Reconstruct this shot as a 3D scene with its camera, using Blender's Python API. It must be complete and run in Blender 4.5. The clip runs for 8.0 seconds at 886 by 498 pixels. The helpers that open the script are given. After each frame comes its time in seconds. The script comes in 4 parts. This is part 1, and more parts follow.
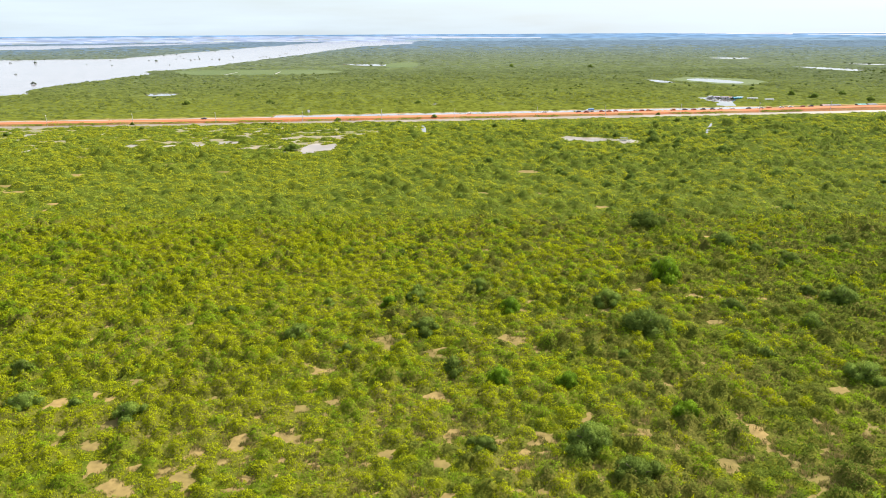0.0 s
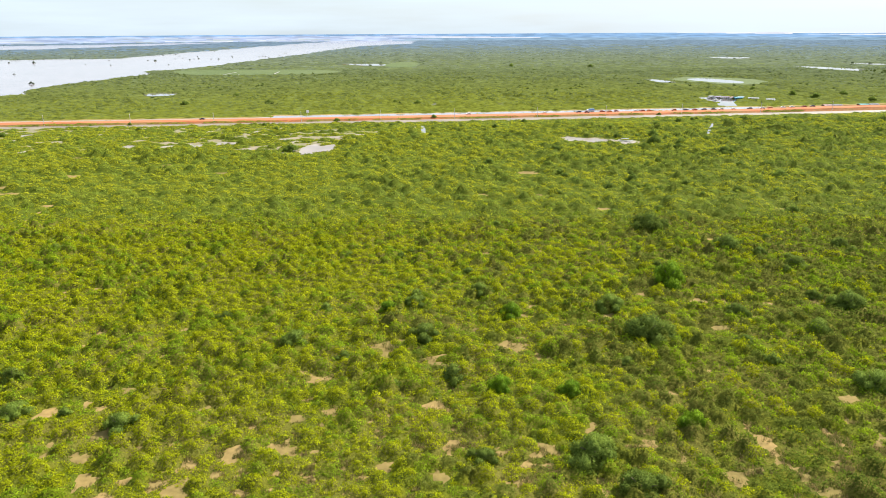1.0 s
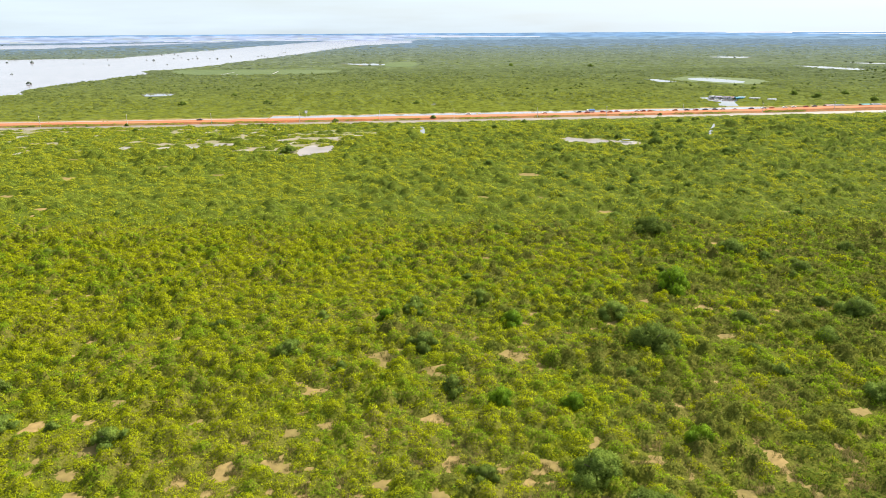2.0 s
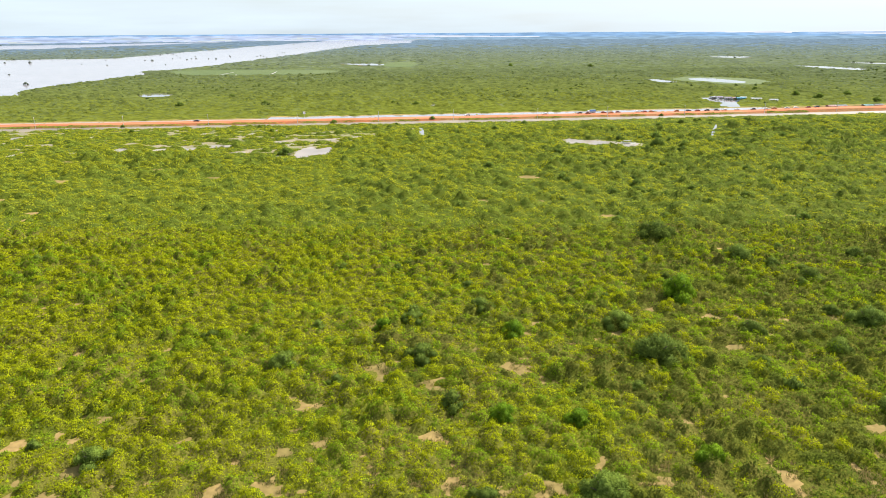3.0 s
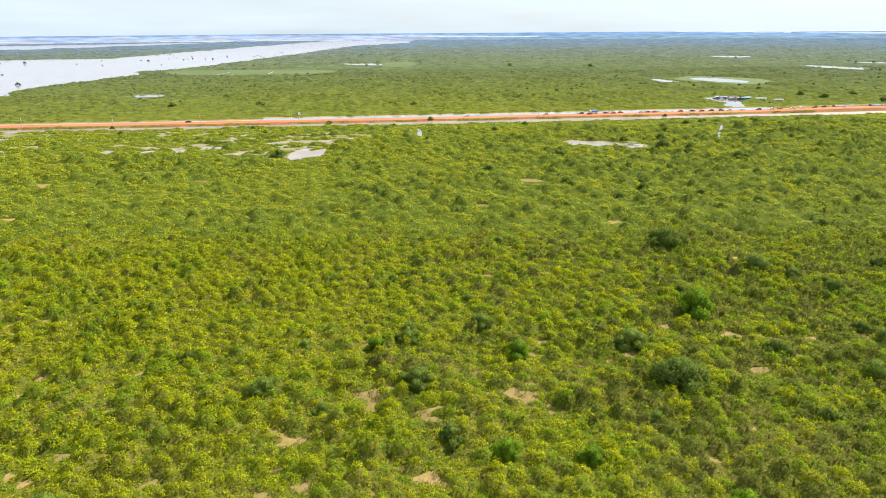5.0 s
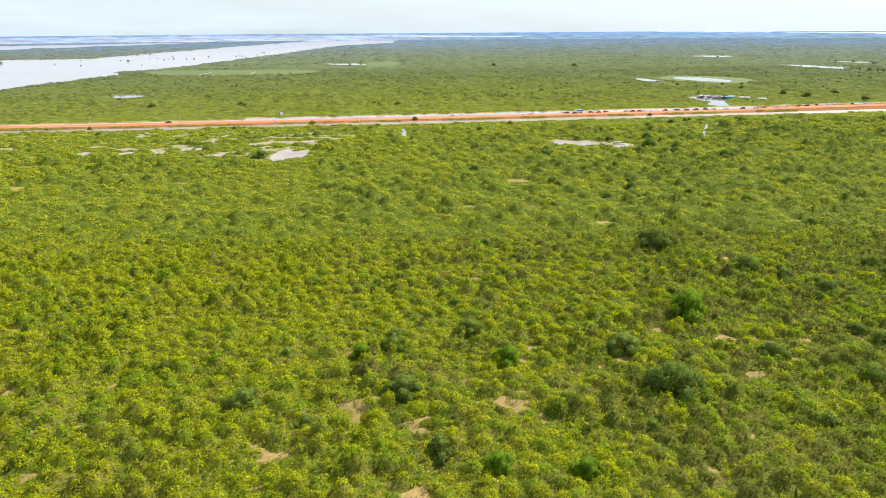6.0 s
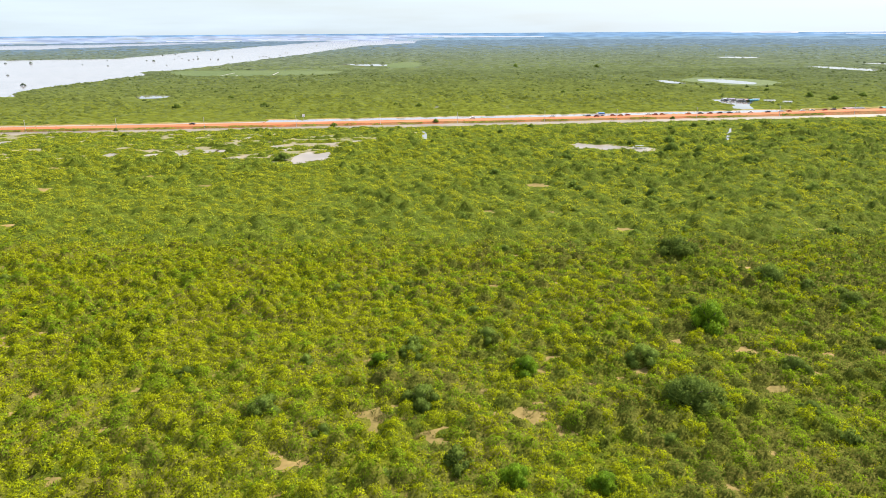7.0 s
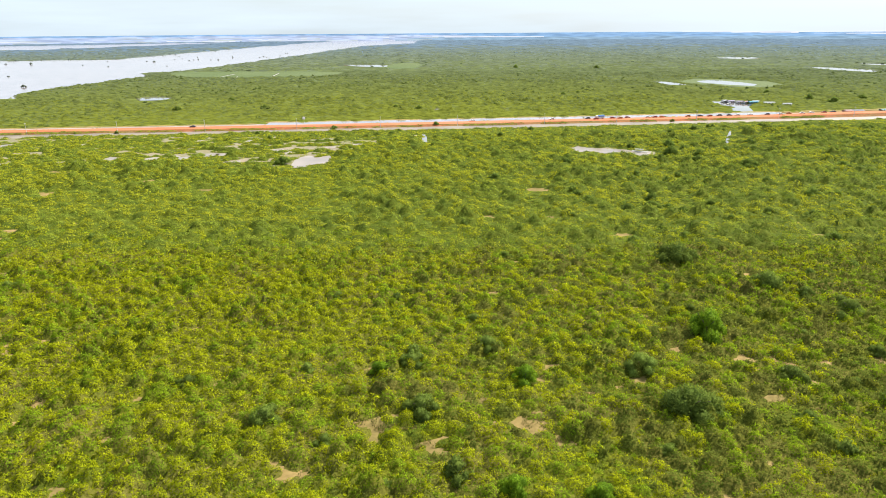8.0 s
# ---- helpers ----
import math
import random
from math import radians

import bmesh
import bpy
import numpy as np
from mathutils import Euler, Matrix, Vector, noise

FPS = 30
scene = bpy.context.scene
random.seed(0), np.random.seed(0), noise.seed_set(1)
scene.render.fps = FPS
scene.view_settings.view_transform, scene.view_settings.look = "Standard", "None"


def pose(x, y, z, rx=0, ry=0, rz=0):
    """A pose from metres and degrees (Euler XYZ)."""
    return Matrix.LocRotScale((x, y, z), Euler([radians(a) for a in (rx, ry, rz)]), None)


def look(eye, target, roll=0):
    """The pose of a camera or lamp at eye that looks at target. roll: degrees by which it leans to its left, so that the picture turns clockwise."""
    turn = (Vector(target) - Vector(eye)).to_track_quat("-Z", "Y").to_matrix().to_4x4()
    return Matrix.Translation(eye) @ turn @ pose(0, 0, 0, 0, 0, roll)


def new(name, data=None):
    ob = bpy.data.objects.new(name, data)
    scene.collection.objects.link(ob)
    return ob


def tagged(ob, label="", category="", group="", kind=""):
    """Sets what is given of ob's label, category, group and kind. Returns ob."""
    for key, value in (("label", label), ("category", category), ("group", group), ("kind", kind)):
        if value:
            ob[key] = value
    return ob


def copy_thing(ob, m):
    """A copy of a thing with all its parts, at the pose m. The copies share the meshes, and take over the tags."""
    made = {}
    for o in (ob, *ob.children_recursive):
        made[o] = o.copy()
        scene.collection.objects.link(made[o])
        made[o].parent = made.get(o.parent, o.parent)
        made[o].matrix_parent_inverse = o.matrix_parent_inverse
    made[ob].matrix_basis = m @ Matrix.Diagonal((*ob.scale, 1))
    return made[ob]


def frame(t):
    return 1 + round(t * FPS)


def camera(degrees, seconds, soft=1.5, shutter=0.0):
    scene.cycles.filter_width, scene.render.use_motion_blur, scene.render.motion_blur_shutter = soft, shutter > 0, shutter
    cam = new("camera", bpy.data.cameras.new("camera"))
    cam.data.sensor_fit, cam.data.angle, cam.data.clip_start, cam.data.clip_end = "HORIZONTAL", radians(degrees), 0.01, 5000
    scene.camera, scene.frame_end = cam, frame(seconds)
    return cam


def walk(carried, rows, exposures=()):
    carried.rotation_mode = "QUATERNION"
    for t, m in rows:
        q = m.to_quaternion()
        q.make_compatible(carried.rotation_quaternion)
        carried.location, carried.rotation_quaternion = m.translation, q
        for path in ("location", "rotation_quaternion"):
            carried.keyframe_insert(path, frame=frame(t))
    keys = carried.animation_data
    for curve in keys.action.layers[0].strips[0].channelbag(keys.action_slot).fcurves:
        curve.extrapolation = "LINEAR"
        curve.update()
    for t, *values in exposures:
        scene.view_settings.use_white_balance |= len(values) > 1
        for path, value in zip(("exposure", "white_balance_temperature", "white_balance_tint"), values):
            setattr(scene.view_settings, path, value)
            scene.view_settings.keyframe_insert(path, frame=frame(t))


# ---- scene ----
import itertools

cam = camera(66.9, 8.0, soft=0.75)


def shot(x, y, z, yaw, pitch, roll):
    """A camera pose: yaw to the left of +y, pitch up, roll as look() takes it, all in degrees."""
    return Matrix.Translation((x, y, z)) @ pose(0, 0, 0, 90 + pitch, 0, yaw) @ pose(0, 0, 0, 0, 0, roll)


# seconds, eye, yaw, pitch, roll: a drone gliding ahead, braking, swinging a little, then rising
PATH = [
    (0.0, 0.00, 0.00, 60.00, 0.000, -17.99, -0.30),
    (0.5, 0.03, 1.46, 60.00, -0.012, -18.00, -0.30),
    (1.0, 0.05, 3.05, 60.07, -0.025, -18.02, -0.31),
    (1.5, 0.08, 4.81, 60.22, -0.042, -18.05, -0.325),
    (2.2, 0.15, 7.72, 60.46, -0.068, -18.08, -0.35),
    (3.0, 0.24, 11.60, 60.62, -0.097, -18.09, -0.37),
    (3.5, 0.30, 14.30, 60.66, -0.118, -18.085, -0.38),
    (4.0, 0.38, 17.18, 60.60, -0.140, -18.08, -0.39),
    (4.6, 0.46, 20.85, 60.02, -0.170, -18.07, -0.40),
    (5.1, 0.53, 24.05, 59.25, -0.195, -18.07, -0.41),
    (5.5, 0.56, 26.23, 58.82, -0.216, -18.07, -0.41),
    (5.6, 0.53, 26.62, 58.77, -0.25, -18.07, -0.41),
    (5.7, 0.47, 26.95, 58.73, -0.70, -18.07, -0.41),
    (5.8, 0.38, 27.23, 58.70, -1.93, -18.07, -0.42),
    (5.9, 0.28, 27.46, 58.69, -2.04, -18.075, -0.42),
    (6.0, 0.22, 27.64, 58.70, -1.533, -18.075, -0.415),
    (6.1, 0.23, 27.76, 58.78, -0.80, -18.075, -0.41),
    (6.2, 0.26, 27.85, 58.90, -0.43, -18.075, -0.40),
    (6.3, 0.30, 27.92, 59.05, -0.02, -18.075, -0.395),
    (6.4, 0.33, 27.95, 59.23, 0.13, -18.075, -0.39),
    (6.5, 0.36, 27.97, 59.43, 0.206, -18.07, -0.39),
    (7.0, 0.39, 27.90, 60.45, 0.235, -18.07, -0.385),
    (7.5, 0.42, 27.78, 61.53, 0.25, -18.09, -0.385),
    (8.0, 0.45, 27.68, 62.48, 0.25, -18.095, -0.395),
]
walk(cam, [(t, shot(*row)) for t, *row in PATH])

# ---- daylight ----
SUN_AZ, SUN_EL = 54.0, 45.0  # degrees clockwise from +y, and above the ground
world = bpy.data.worlds.new("sky")
scene.world = world
world.use_nodes = True
wt = world.node_tree
wt.nodes.clear()
sky = wt.nodes.new("ShaderNodeTexSky")
sky.sky_type, sky.sun_disc = "NISHITA", False
sky.sun_elevation, sky.sun_rotation = radians(SUN_EL), radians(SUN_AZ)
sky.air_density, sky.dust_density, sky.ozone_density = 1.0, 1.6, 1.0
backing = wt.nodes.new("ShaderNodeBackground")
backing.inputs["Strength"].default_value = 0.056
# thin high cloud: the sky's own light, whitened where the cloud lies
way = wt.nodes.new("ShaderNodeTexCoord")
stretch = wt.nodes.new("ShaderNodeMapping")
stretch.inputs["Scale"].default_value = (1.5, 1.5, 14.0)
puff = wt.nodes.new("ShaderNodeTexNoise")
puff.inputs["Scale"].default_value, puff.inputs["Detail"].default_value = 2.2, 7.0
ramp = wt.nodes.new("ShaderNodeMapRange")
ramp.inputs["From Min"].default_value, ramp.inputs["From Max"].default_value = 0.35, 0.75
ramp.inputs["To Min"].default_value, ramp.inputs["To Max"].default_value = 0.65, 0.97
veil = wt.nodes.new("ShaderNodeMix")
veil.data_type = "RGBA"
veil.inputs["B"].default_value = (6.2, 7.3, 8.2, 1)
wt.links.new(way.outputs["Generated"], stretch.inputs["Vector"])
wt.links.new(stretch.outputs["Vector"], puff.inputs["Vector"])
wt.links.new(puff.outputs["Fac"], ramp.inputs["Value"])
wt.links.new(ramp.outputs["Result"], veil.inputs["Factor"])
wt.links.new(sky.outputs["Color"], veil.inputs["A"])
wt.links.new(veil.outputs["Result"], backing.inputs["Color"])
wt.links.new(backing.outputs["Background"], wt.nodes.new("ShaderNodeOutputWorld").inputs["Surface"])

sun = new("sun", bpy.data.lights.new("sun", "SUN"))
sun.data.energy, sun.data.angle, sun.data.color = 4.5, radians(0.6), (1.0, 0.94, 0.84)
ax, el = radians(SUN_AZ), radians(SUN_EL)
TO_SUN = Vector((math.sin(ax) * math.cos(el), math.cos(ax) * math.cos(el), math.sin(el)))
sun.matrix_world = look(TO_SUN * 300, (0, 0, 0))
scene.view_settings.exposure = 1.36


# ---- materials ----
def rgba(c):
    return (*c, 1)


def surface(name, a, b, c=None, scale=0.2, fine=3.0, rough=0.85, island=0.0, per_object=0.0, bump=0.0, bump_scale=4.0, thin=0.0, metal=0.0, spec=0.3, along=None, grain=0.4):
    """A surface of two or three colours, mixed by a broad and a fine noise in metres, with grain, relief and, for leaves, light coming through. along: degrees and share by which the pattern is drawn out along a line."""
    m = bpy.data.materials.new(name)
    m.use_nodes = True
    t = m.node_tree
    b_node = t.nodes["Principled BSDF"]
    place = t.nodes.new("ShaderNodeNewGeometry").outputs["Position"]
    if along:
        lengthen = t.nodes.new("ShaderNodeMapping")
        lengthen.inputs["Rotation"].default_value, lengthen.inputs["Scale"].default_value = (0, 0, radians(-along[0])), (along[1], 1, 1)
        t.links.new(place, lengthen.inputs["Vector"])
        place = lengthen.outputs["Vector"]

    def noise_at(s, detail):
        n = t.nodes.new("ShaderNodeTexNoise")
        n.inputs["Scale"].default_value, n.inputs["Detail"].default_value = s, detail
        t.links.new(place, n.inputs["Vector"])
        r = t.nodes.new("ShaderNodeMapRange")
        r.inputs["From Min"].default_value, r.inputs["From Max"].default_value = 0.36, 0.64
        t.links.new(n.outputs["Fac"], r.inputs["Value"])
        return r.outputs["Result"]

    def mixed(f, x, y):
        n = t.nodes.new("ShaderNodeMix")
        n.data_type = "RGBA"
        for socket, value in (("Factor", f), ("A", x), ("B", y)):
            if isinstance(value, (tuple, float)):
                n.inputs[socket].default_value = value
            else:
                t.links.new(value, n.inputs[socket])
        return n.outputs["Result"]

    colour = mixed(noise_at(scale, 3.0), rgba(a), rgba(b))
    if c:
        colour = mixed(noise_at(scale * 0.23, 2.0), colour, rgba(c))
    value = t.nodes.new("ShaderNodeHueSaturation")
    t.links.new(colour, value.inputs["Color"])
    gain = t.nodes.new("ShaderNodeMath")
    gain.operation = "MULTIPLY_ADD"
    t.links.new(noise_at(fine, 4.0), gain.inputs[0])
    gain.inputs[1].default_value, gain.inputs[2].default_value = grain, 1 - grain / 2
    level = gain.outputs["Value"]
    for amount, node, socket in ((island, "ShaderNodeNewGeometry", "Random Per Island"), (per_object, "ShaderNodeObjectInfo", "Random")):
        if amount:
            step = t.nodes.new("ShaderNodeMath")
            step.operation = "MULTIPLY_ADD"
            t.links.new(t.nodes.new(node).outputs[socket], step.inputs[0])
            step.inputs[1].default_value, step.inputs[2].default_value = amount, 1 - amount / 2
            both = t.nodes.new("ShaderNodeMath")
            both.operation = "MULTIPLY"
            t.links.new(level, both.inputs[0])
            t.links.new(step.outputs["Value"], both.inputs[1])
            level = both.outputs["Value"]
    t.links.new(level, value.inputs["Value"])
    t.links.new(value.outputs["Color"], b_node.inputs["Base Color"])
    b_node.inputs["Roughness"].default_value = rough
    b_node.inputs["Metallic"].default_value = metal
    b_node.inputs["Specular IOR Level"].default_value = spec
    if bump:
        relief = t.nodes.new("ShaderNodeBump")
        relief.inputs["Strength"].default_value, relief.inputs["Distance"].default_value = 1.0, bump
        n = t.nodes.new("ShaderNodeTexNoise")
        n.inputs["Scale"].default_value, n.inputs["Detail"].default_value = bump_scale, 6.0
        t.links.new(place, n.inputs["Vector"])
        t.links.new(n.outputs["Fac"], relief.inputs["Height"])
        t.links.new(relief.outputs["Normal"], b_node.inputs["Normal"])
    if thin:
        glow = t.nodes.new("ShaderNodeBsdfTranslucent")
        t.links.new(value.outputs["Color"], glow.inputs["Color"])
        mix = t.nodes.new("ShaderNodeMixShader")
        mix.inputs["Fac"].default_value = thin
        t.links.new(b_node.outputs["BSDF"], mix.inputs[1])
        t.links.new(glow.outputs["BSDF"], mix.inputs[2])
        t.links.new(mix.outputs["Shader"], t.nodes["Material Output"].inputs["Surface"])
    return m


def plain(name, c, rough=0.6, metal=0.0):
    return surface(name, c, tuple(v * 0.82 for v in c), scale=1.2, fine=6.0, rough=rough, metal=metal, per_object=0.1)


SCRUB = surface("scrub_leaves", (0.264, 0.287, 0.0071), (0.215, 0.255, 0.0071), (0.240, 0.267, 0.0071), scale=0.20, fine=1.9, grain=0.75, rough=0.75, island=0.14, thin=0.46, spec=0.0)
SCRUB_GREEN = surface("greener_scrub_leaves", (0.174, 0.246, 0.0112), (0.137, 0.207, 0.0112), scale=0.20, fine=1.9, grain=0.75, rough=0.75, island=0.16, thin=0.46, spec=0.0)
SCRUB_DULL = surface("dull_scrub_leaves", (0.099, 0.137, 0.0171), (0.074, 0.107, 0.0152), (0.116, 0.129, 0.0247), scale=0.20, fine=1.9, grain=0.9, rough=0.75, island=0.25, thin=0.44, spec=0.0)
SCRUBS = [SCRUB, SCRUB_GREEN, SCRUB_DULL]
# inner mass coloured darker than the shoots, for shade in gaps and sides
SCRUB_IN = surface("scrub_inner_leaves_shaded", (0.094, 0.102, 0.0070), (0.058, 0.076, 0.0070), (0.090, 0.084, 0.0169), scale=0.30, fine=2.5, rough=0.9, bump=0.3, bump_scale=2.0, spec=0.03)
SCRUB_MID_IN = surface("scrub_inner_leaves_shaded_beyond", (0.080, 0.095, 0.0097), (0.053, 0.073, 0.0090), scale=0.30, fine=1.5, rough=0.9, bump=0.3, bump_scale=2.0, spec=0.03)
# scrub beyond: extra blue in the leaf colours stands in for haze
SCRUB_MID = surface("scrub_leaves_beyond", (0.308, 0.312, 0.0192), (0.254, 0.275, 0.0192), (0.282, 0.293, 0.0192), scale=0.16, fine=0.7, grain=0.5, rough=0.75, island=0.14, thin=0.46, spec=0.0)
SCRUB_MID_GREEN = surface("greener_scrub_leaves_beyond", (0.227, 0.272, 0.0315), (0.180, 0.232, 0.0315), scale=0.16, fine=0.7, grain=0.5, rough=0.75, island=0.14, thin=0.46, spec=0.0)
SCRUB_MID_DULL = surface("dull_scrub_leaves_beyond", (0.146, 0.191, 0.0265), (0.106, 0.146, 0.0245), scale=0.16, fine=0.7, grain=0.6, rough=0.75, island=0.22, thin=0.44, spec=0.0)
SCRUBS_MID = [SCRUB_MID, SCRUB_MID_GREEN, SCRUB_MID_DULL]
# woods leaves, yellow-green near the road; haze painted in makes far ones grey-blue
WOODS_HAZE_TONES = ((0.202, 0.232, 0.036), (0.176, 0.210, 0.056), (0.160, 0.196, 0.084), (0.164, 0.200, 0.126), (0.172, 0.216, 0.186), (0.166, 0.238, 0.318))
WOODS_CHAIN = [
    surface(f"hazed_woods_leaves_{word}", c, tuple(v * 0.82 for v in c), tuple(v * 0.92 for v in c), scale=0.03 / (1 + k), fine=0.15 / (1 + k), rough=0.85, island=0.12, thin=0.47, spec=0.0)
    for k, (word, c) in enumerate(zip(("beside_road", "near", "middle", "beyond", "far", "farthest"), WOODS_HAZE_TONES))
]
# darker crowns, also blued with distance by painted haze
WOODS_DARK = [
    surface(f"dark_hazed_woods_leaves_{word}", c, tuple(v * 0.8 for v in c), scale=0.03, fine=0.2, rough=0.85, island=0.2, thin=0.45, spec=0.0)
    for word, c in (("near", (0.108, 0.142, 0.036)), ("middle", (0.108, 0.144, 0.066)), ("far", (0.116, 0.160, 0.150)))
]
DARK_LEAF = surface("dark_leaves", (0.154, 0.208, 0.0323), (0.107, 0.156, 0.0287), scale=0.5, fine=2.0, rough=0.8, island=0.5, per_object=0.4, thin=0.42, spec=0.03)
# lake trees' leaves are greyed and paled with painted haze
DROWNED_LEAF = surface("drowned_tree_hazed_leaves", (0.185, 0.215, 0.165), (0.150, 0.180, 0.140), scale=0.5, fine=2.0, rough=0.85, island=0.2, thin=0.42, spec=0.0)
FRESH_LEAF = surface("fresh_leaves", (0.180, 0.282, 0.0120), (0.114, 0.204, 0.0144), scale=0.5, fine=2.0, rough=0.7, island=0.6, per_object=0.3, thin=0.42, spec=0.06)
BARK = surface("bark", (0.16, 0.12, 0.085), (0.09, 0.07, 0.05), scale=2.0, fine=9.0, bump=0.02, bump_scale=12)
SAND = surface("sandy_ground", (0.249, 0.171, 0.0666), (0.190, 0.133, 0.0504), (0.142, 0.112, 0.0360), scale=0.25, fine=0.9, grain=0.3, rough=0.95, bump=0.03, bump_scale=1.3, spec=0.1)
MUD = surface("wet_mud", (0.235, 0.180, 0.115), (0.180, 0.148, 0.085), (0.150, 0.138, 0.050), scale=0.10, fine=0.8, rough=0.5, bump=0.02, bump_scale=1.5)
LATERITE = surface("orange_laterite", (0.43, 0.185, 0.098), (0.300, 0.088, 0.036), (0.38, 0.130, 0.060), scale=0.32, fine=1.1, rough=0.95, bump=0.08, bump_scale=0.8, spec=0.1, along=(6.3, 0.05))
BANK = surface("laterite_bank", (0.270, 0.092, 0.040), (0.200, 0.082, 0.034), (0.150, 0.105, 0.036), scale=0.15, fine=0.9, rough=0.95, bump=0.25, bump_scale=0.5, spec=0.1)
MEADOW = surface("meadow_grass", (0.086, 0.115, 0.0428), (0.072, 0.100, 0.0383), (0.099, 0.123, 0.0505), scale=0.02, fine=0.3, rough=0.95, bump=0.2, bump_scale=0.4, spec=0.1)
STRAW = surface("straw_blades", (0.30, 0.225, 0.095), (0.22, 0.175, 0.07), scale=0.5, fine=2.0, rough=0.9, island=0.3, thin=0.4, spec=0.05)
DRY = surface("dry_grass_bank", (0.24, 0.17, 0.06), (0.16, 0.14, 0.04), scale=0.1, fine=0.7, rough=0.95, bump=0.2, bump_scale=0.6, spec=0.1)


def water_material(name, c, ripple, rough):
    m = surface(name, c, tuple(v * 0.88 for v in c), scale=0.006, fine=0.05, rough=rough, bump=ripple, bump_scale=0.35, spec=0.5)
    return m


LAKE = water_material("silty_lake_water", (0.25, 0.215, 0.235), 0.03, 0.12)
POOL = water_material("pool_water", (0.16, 0.15, 0.14), 0.012, 0.06)
MARSH = water_material("muddy_shallow_water", (0.235, 0.190, 0.160), 0.008, 0.28)
DITCH_WATER = water_material("silty_ditch_water", (0.195, 0.155, 0.115), 0.01, 0.5)
# the blue haze of distance is painted into these base colours
HAZE_LAND = surface("far_hazed_land", (0.190, 0.225, 0.315), (0.215, 0.245, 0.330), (0.165, 0.205, 0.300), scale=0.0025, fine=0.01, rough=1.0, spec=0.0)
HAZE_FIELD = surface("far_hazed_fields", (0.215, 0.240, 0.235), (0.195, 0.220, 0.235), scale=0.002, fine=0.004, rough=1.0, spec=0.0)
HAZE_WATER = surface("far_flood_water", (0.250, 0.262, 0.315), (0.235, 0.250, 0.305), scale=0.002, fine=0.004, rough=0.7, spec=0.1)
HAZE_WOODS = surface("far_hazed_woods", (0.110, 0.164, 0.225), (0.098, 0.150, 0.208), (0.118, 0.174, 0.240), scale=0.002, fine=0.012, rough=1.0, spec=0.0)
HAZE_RIM = surface("far_hazed_rim_woods", (0.100, 0.168, 0.275), (0.092, 0.158, 0.258), (0.110, 0.180, 0.285), scale=0.002, fine=0.01, rough=1.0, spec=0.0)


# ---- mesh helpers ----
def mesh_of(name, verts, faces, material):
    me = bpy.data.meshes.new(name)
    me.from_pydata([tuple(v) for v in verts], [], faces)
    me.materials.append(material)
    me.update()
    return me


def quads(name, verts, quads_, tris, materials, slots=None, normals=None):
    """A big mesh from numpy arrays of vertices, four-cornered and three-cornered faces. normals: one for each vertex, for soft foliage."""
    me = bpy.data.meshes.new(name)
    nq, nt = len(quads_), len(tris)
    me.vertices.add(len(verts))
    me.vertices.foreach_set("co", np.ascontiguousarray(verts, np.float32).ravel())
    me.loops.add(4 * nq + 3 * nt)
    me.loops.foreach_set("vertex_index", np.r_[np.ravel(quads_), np.ravel(tris)].astype(np.int32))
    me.polygons.add(nq + nt)
    me.polygons.foreach_set("loop_start", np.r_[np.arange(nq) * 4, 4 * nq + np.arange(nt) * 3].astype(np.int32))
    if slots is not None:
        me.polygons.foreach_set("material_index", np.asarray(slots, np.int32))
    for m in materials:
        me.materials.append(m)
    me.update(calc_edges=True)
    me.validate()
    if normals is not None:
        me.polygons.foreach_set("use_smooth", np.ones(nq + nt, bool))
        me.attributes.new("custom_normal", "FLOAT_VECTOR", "POINT").data.foreach_set("vector", np.ascontiguousarray(normals, np.float32).ravel())
    return me


def leaf_normals(v, n, soft):
    """Triangles of leaves (m, 3, 3) turned to face outwards along n, and a normal for each corner that leans to the crown's own."""
    f = np.cross(v[:, 1] - v[:, 0], v[:, 2] - v[:, 0])
    f /= np.linalg.norm(f, axis=1, keepdims=True) + 1e-12
    turned = (f * n).sum(1) < 0
    v[turned] = v[turned][:, ::-1]
    f[turned] *= -1
    k = f * (1 - soft) + n * soft
    k /= np.linalg.norm(k, axis=1, keepdims=True) + 1e-12
    return v, np.repeat(k, 3, axis=0)


def part(name, bm, material, parent, label=""):
    me = bpy.data.meshes.new(name)
    bm.to_mesh(me)
    bm.free()
    me.materials.append(material)
    ob = new(name, me)
    ob.parent = parent
    return tagged(ob, label=label)


def box(bm, x0, x1, y0, y1, z0, z1, bevel=0.0):
    got = bmesh.ops.create_cube(bm, size=1, matrix=Matrix.Translation(((x0 + x1) / 2, (y0 + y1) / 2, (z0 + z1) / 2)) @ Matrix.Diagonal((x1 - x0, y1 - y0, z1 - z0, 1)))
    if bevel:
        edges = {e for v in got["verts"] for e in v.link_edges}
        bmesh.ops.bevel(bm, geom=list(edges), offset=bevel, segments=2, affect="EDGES")
    return bm


def tube(bm, a, b, ra, rb, sides=7):
    a, b = Vector(a), Vector(b)
    m = Matrix.Translation((a + b) / 2) @ (b - a).to_track_quat("Z", "Y").to_matrix().to_4x4()
    bmesh.ops.create_cone(bm, cap_ends=True, segments=sides, radius1=ra, radius2=rb, depth=(b - a).length, matrix=m)
    return bm


# ---- plan ----
def road_y(x):
    """The near foot of the road's bank."""
    return 487 + 0.111 * x + 3.6e-5 * x * x


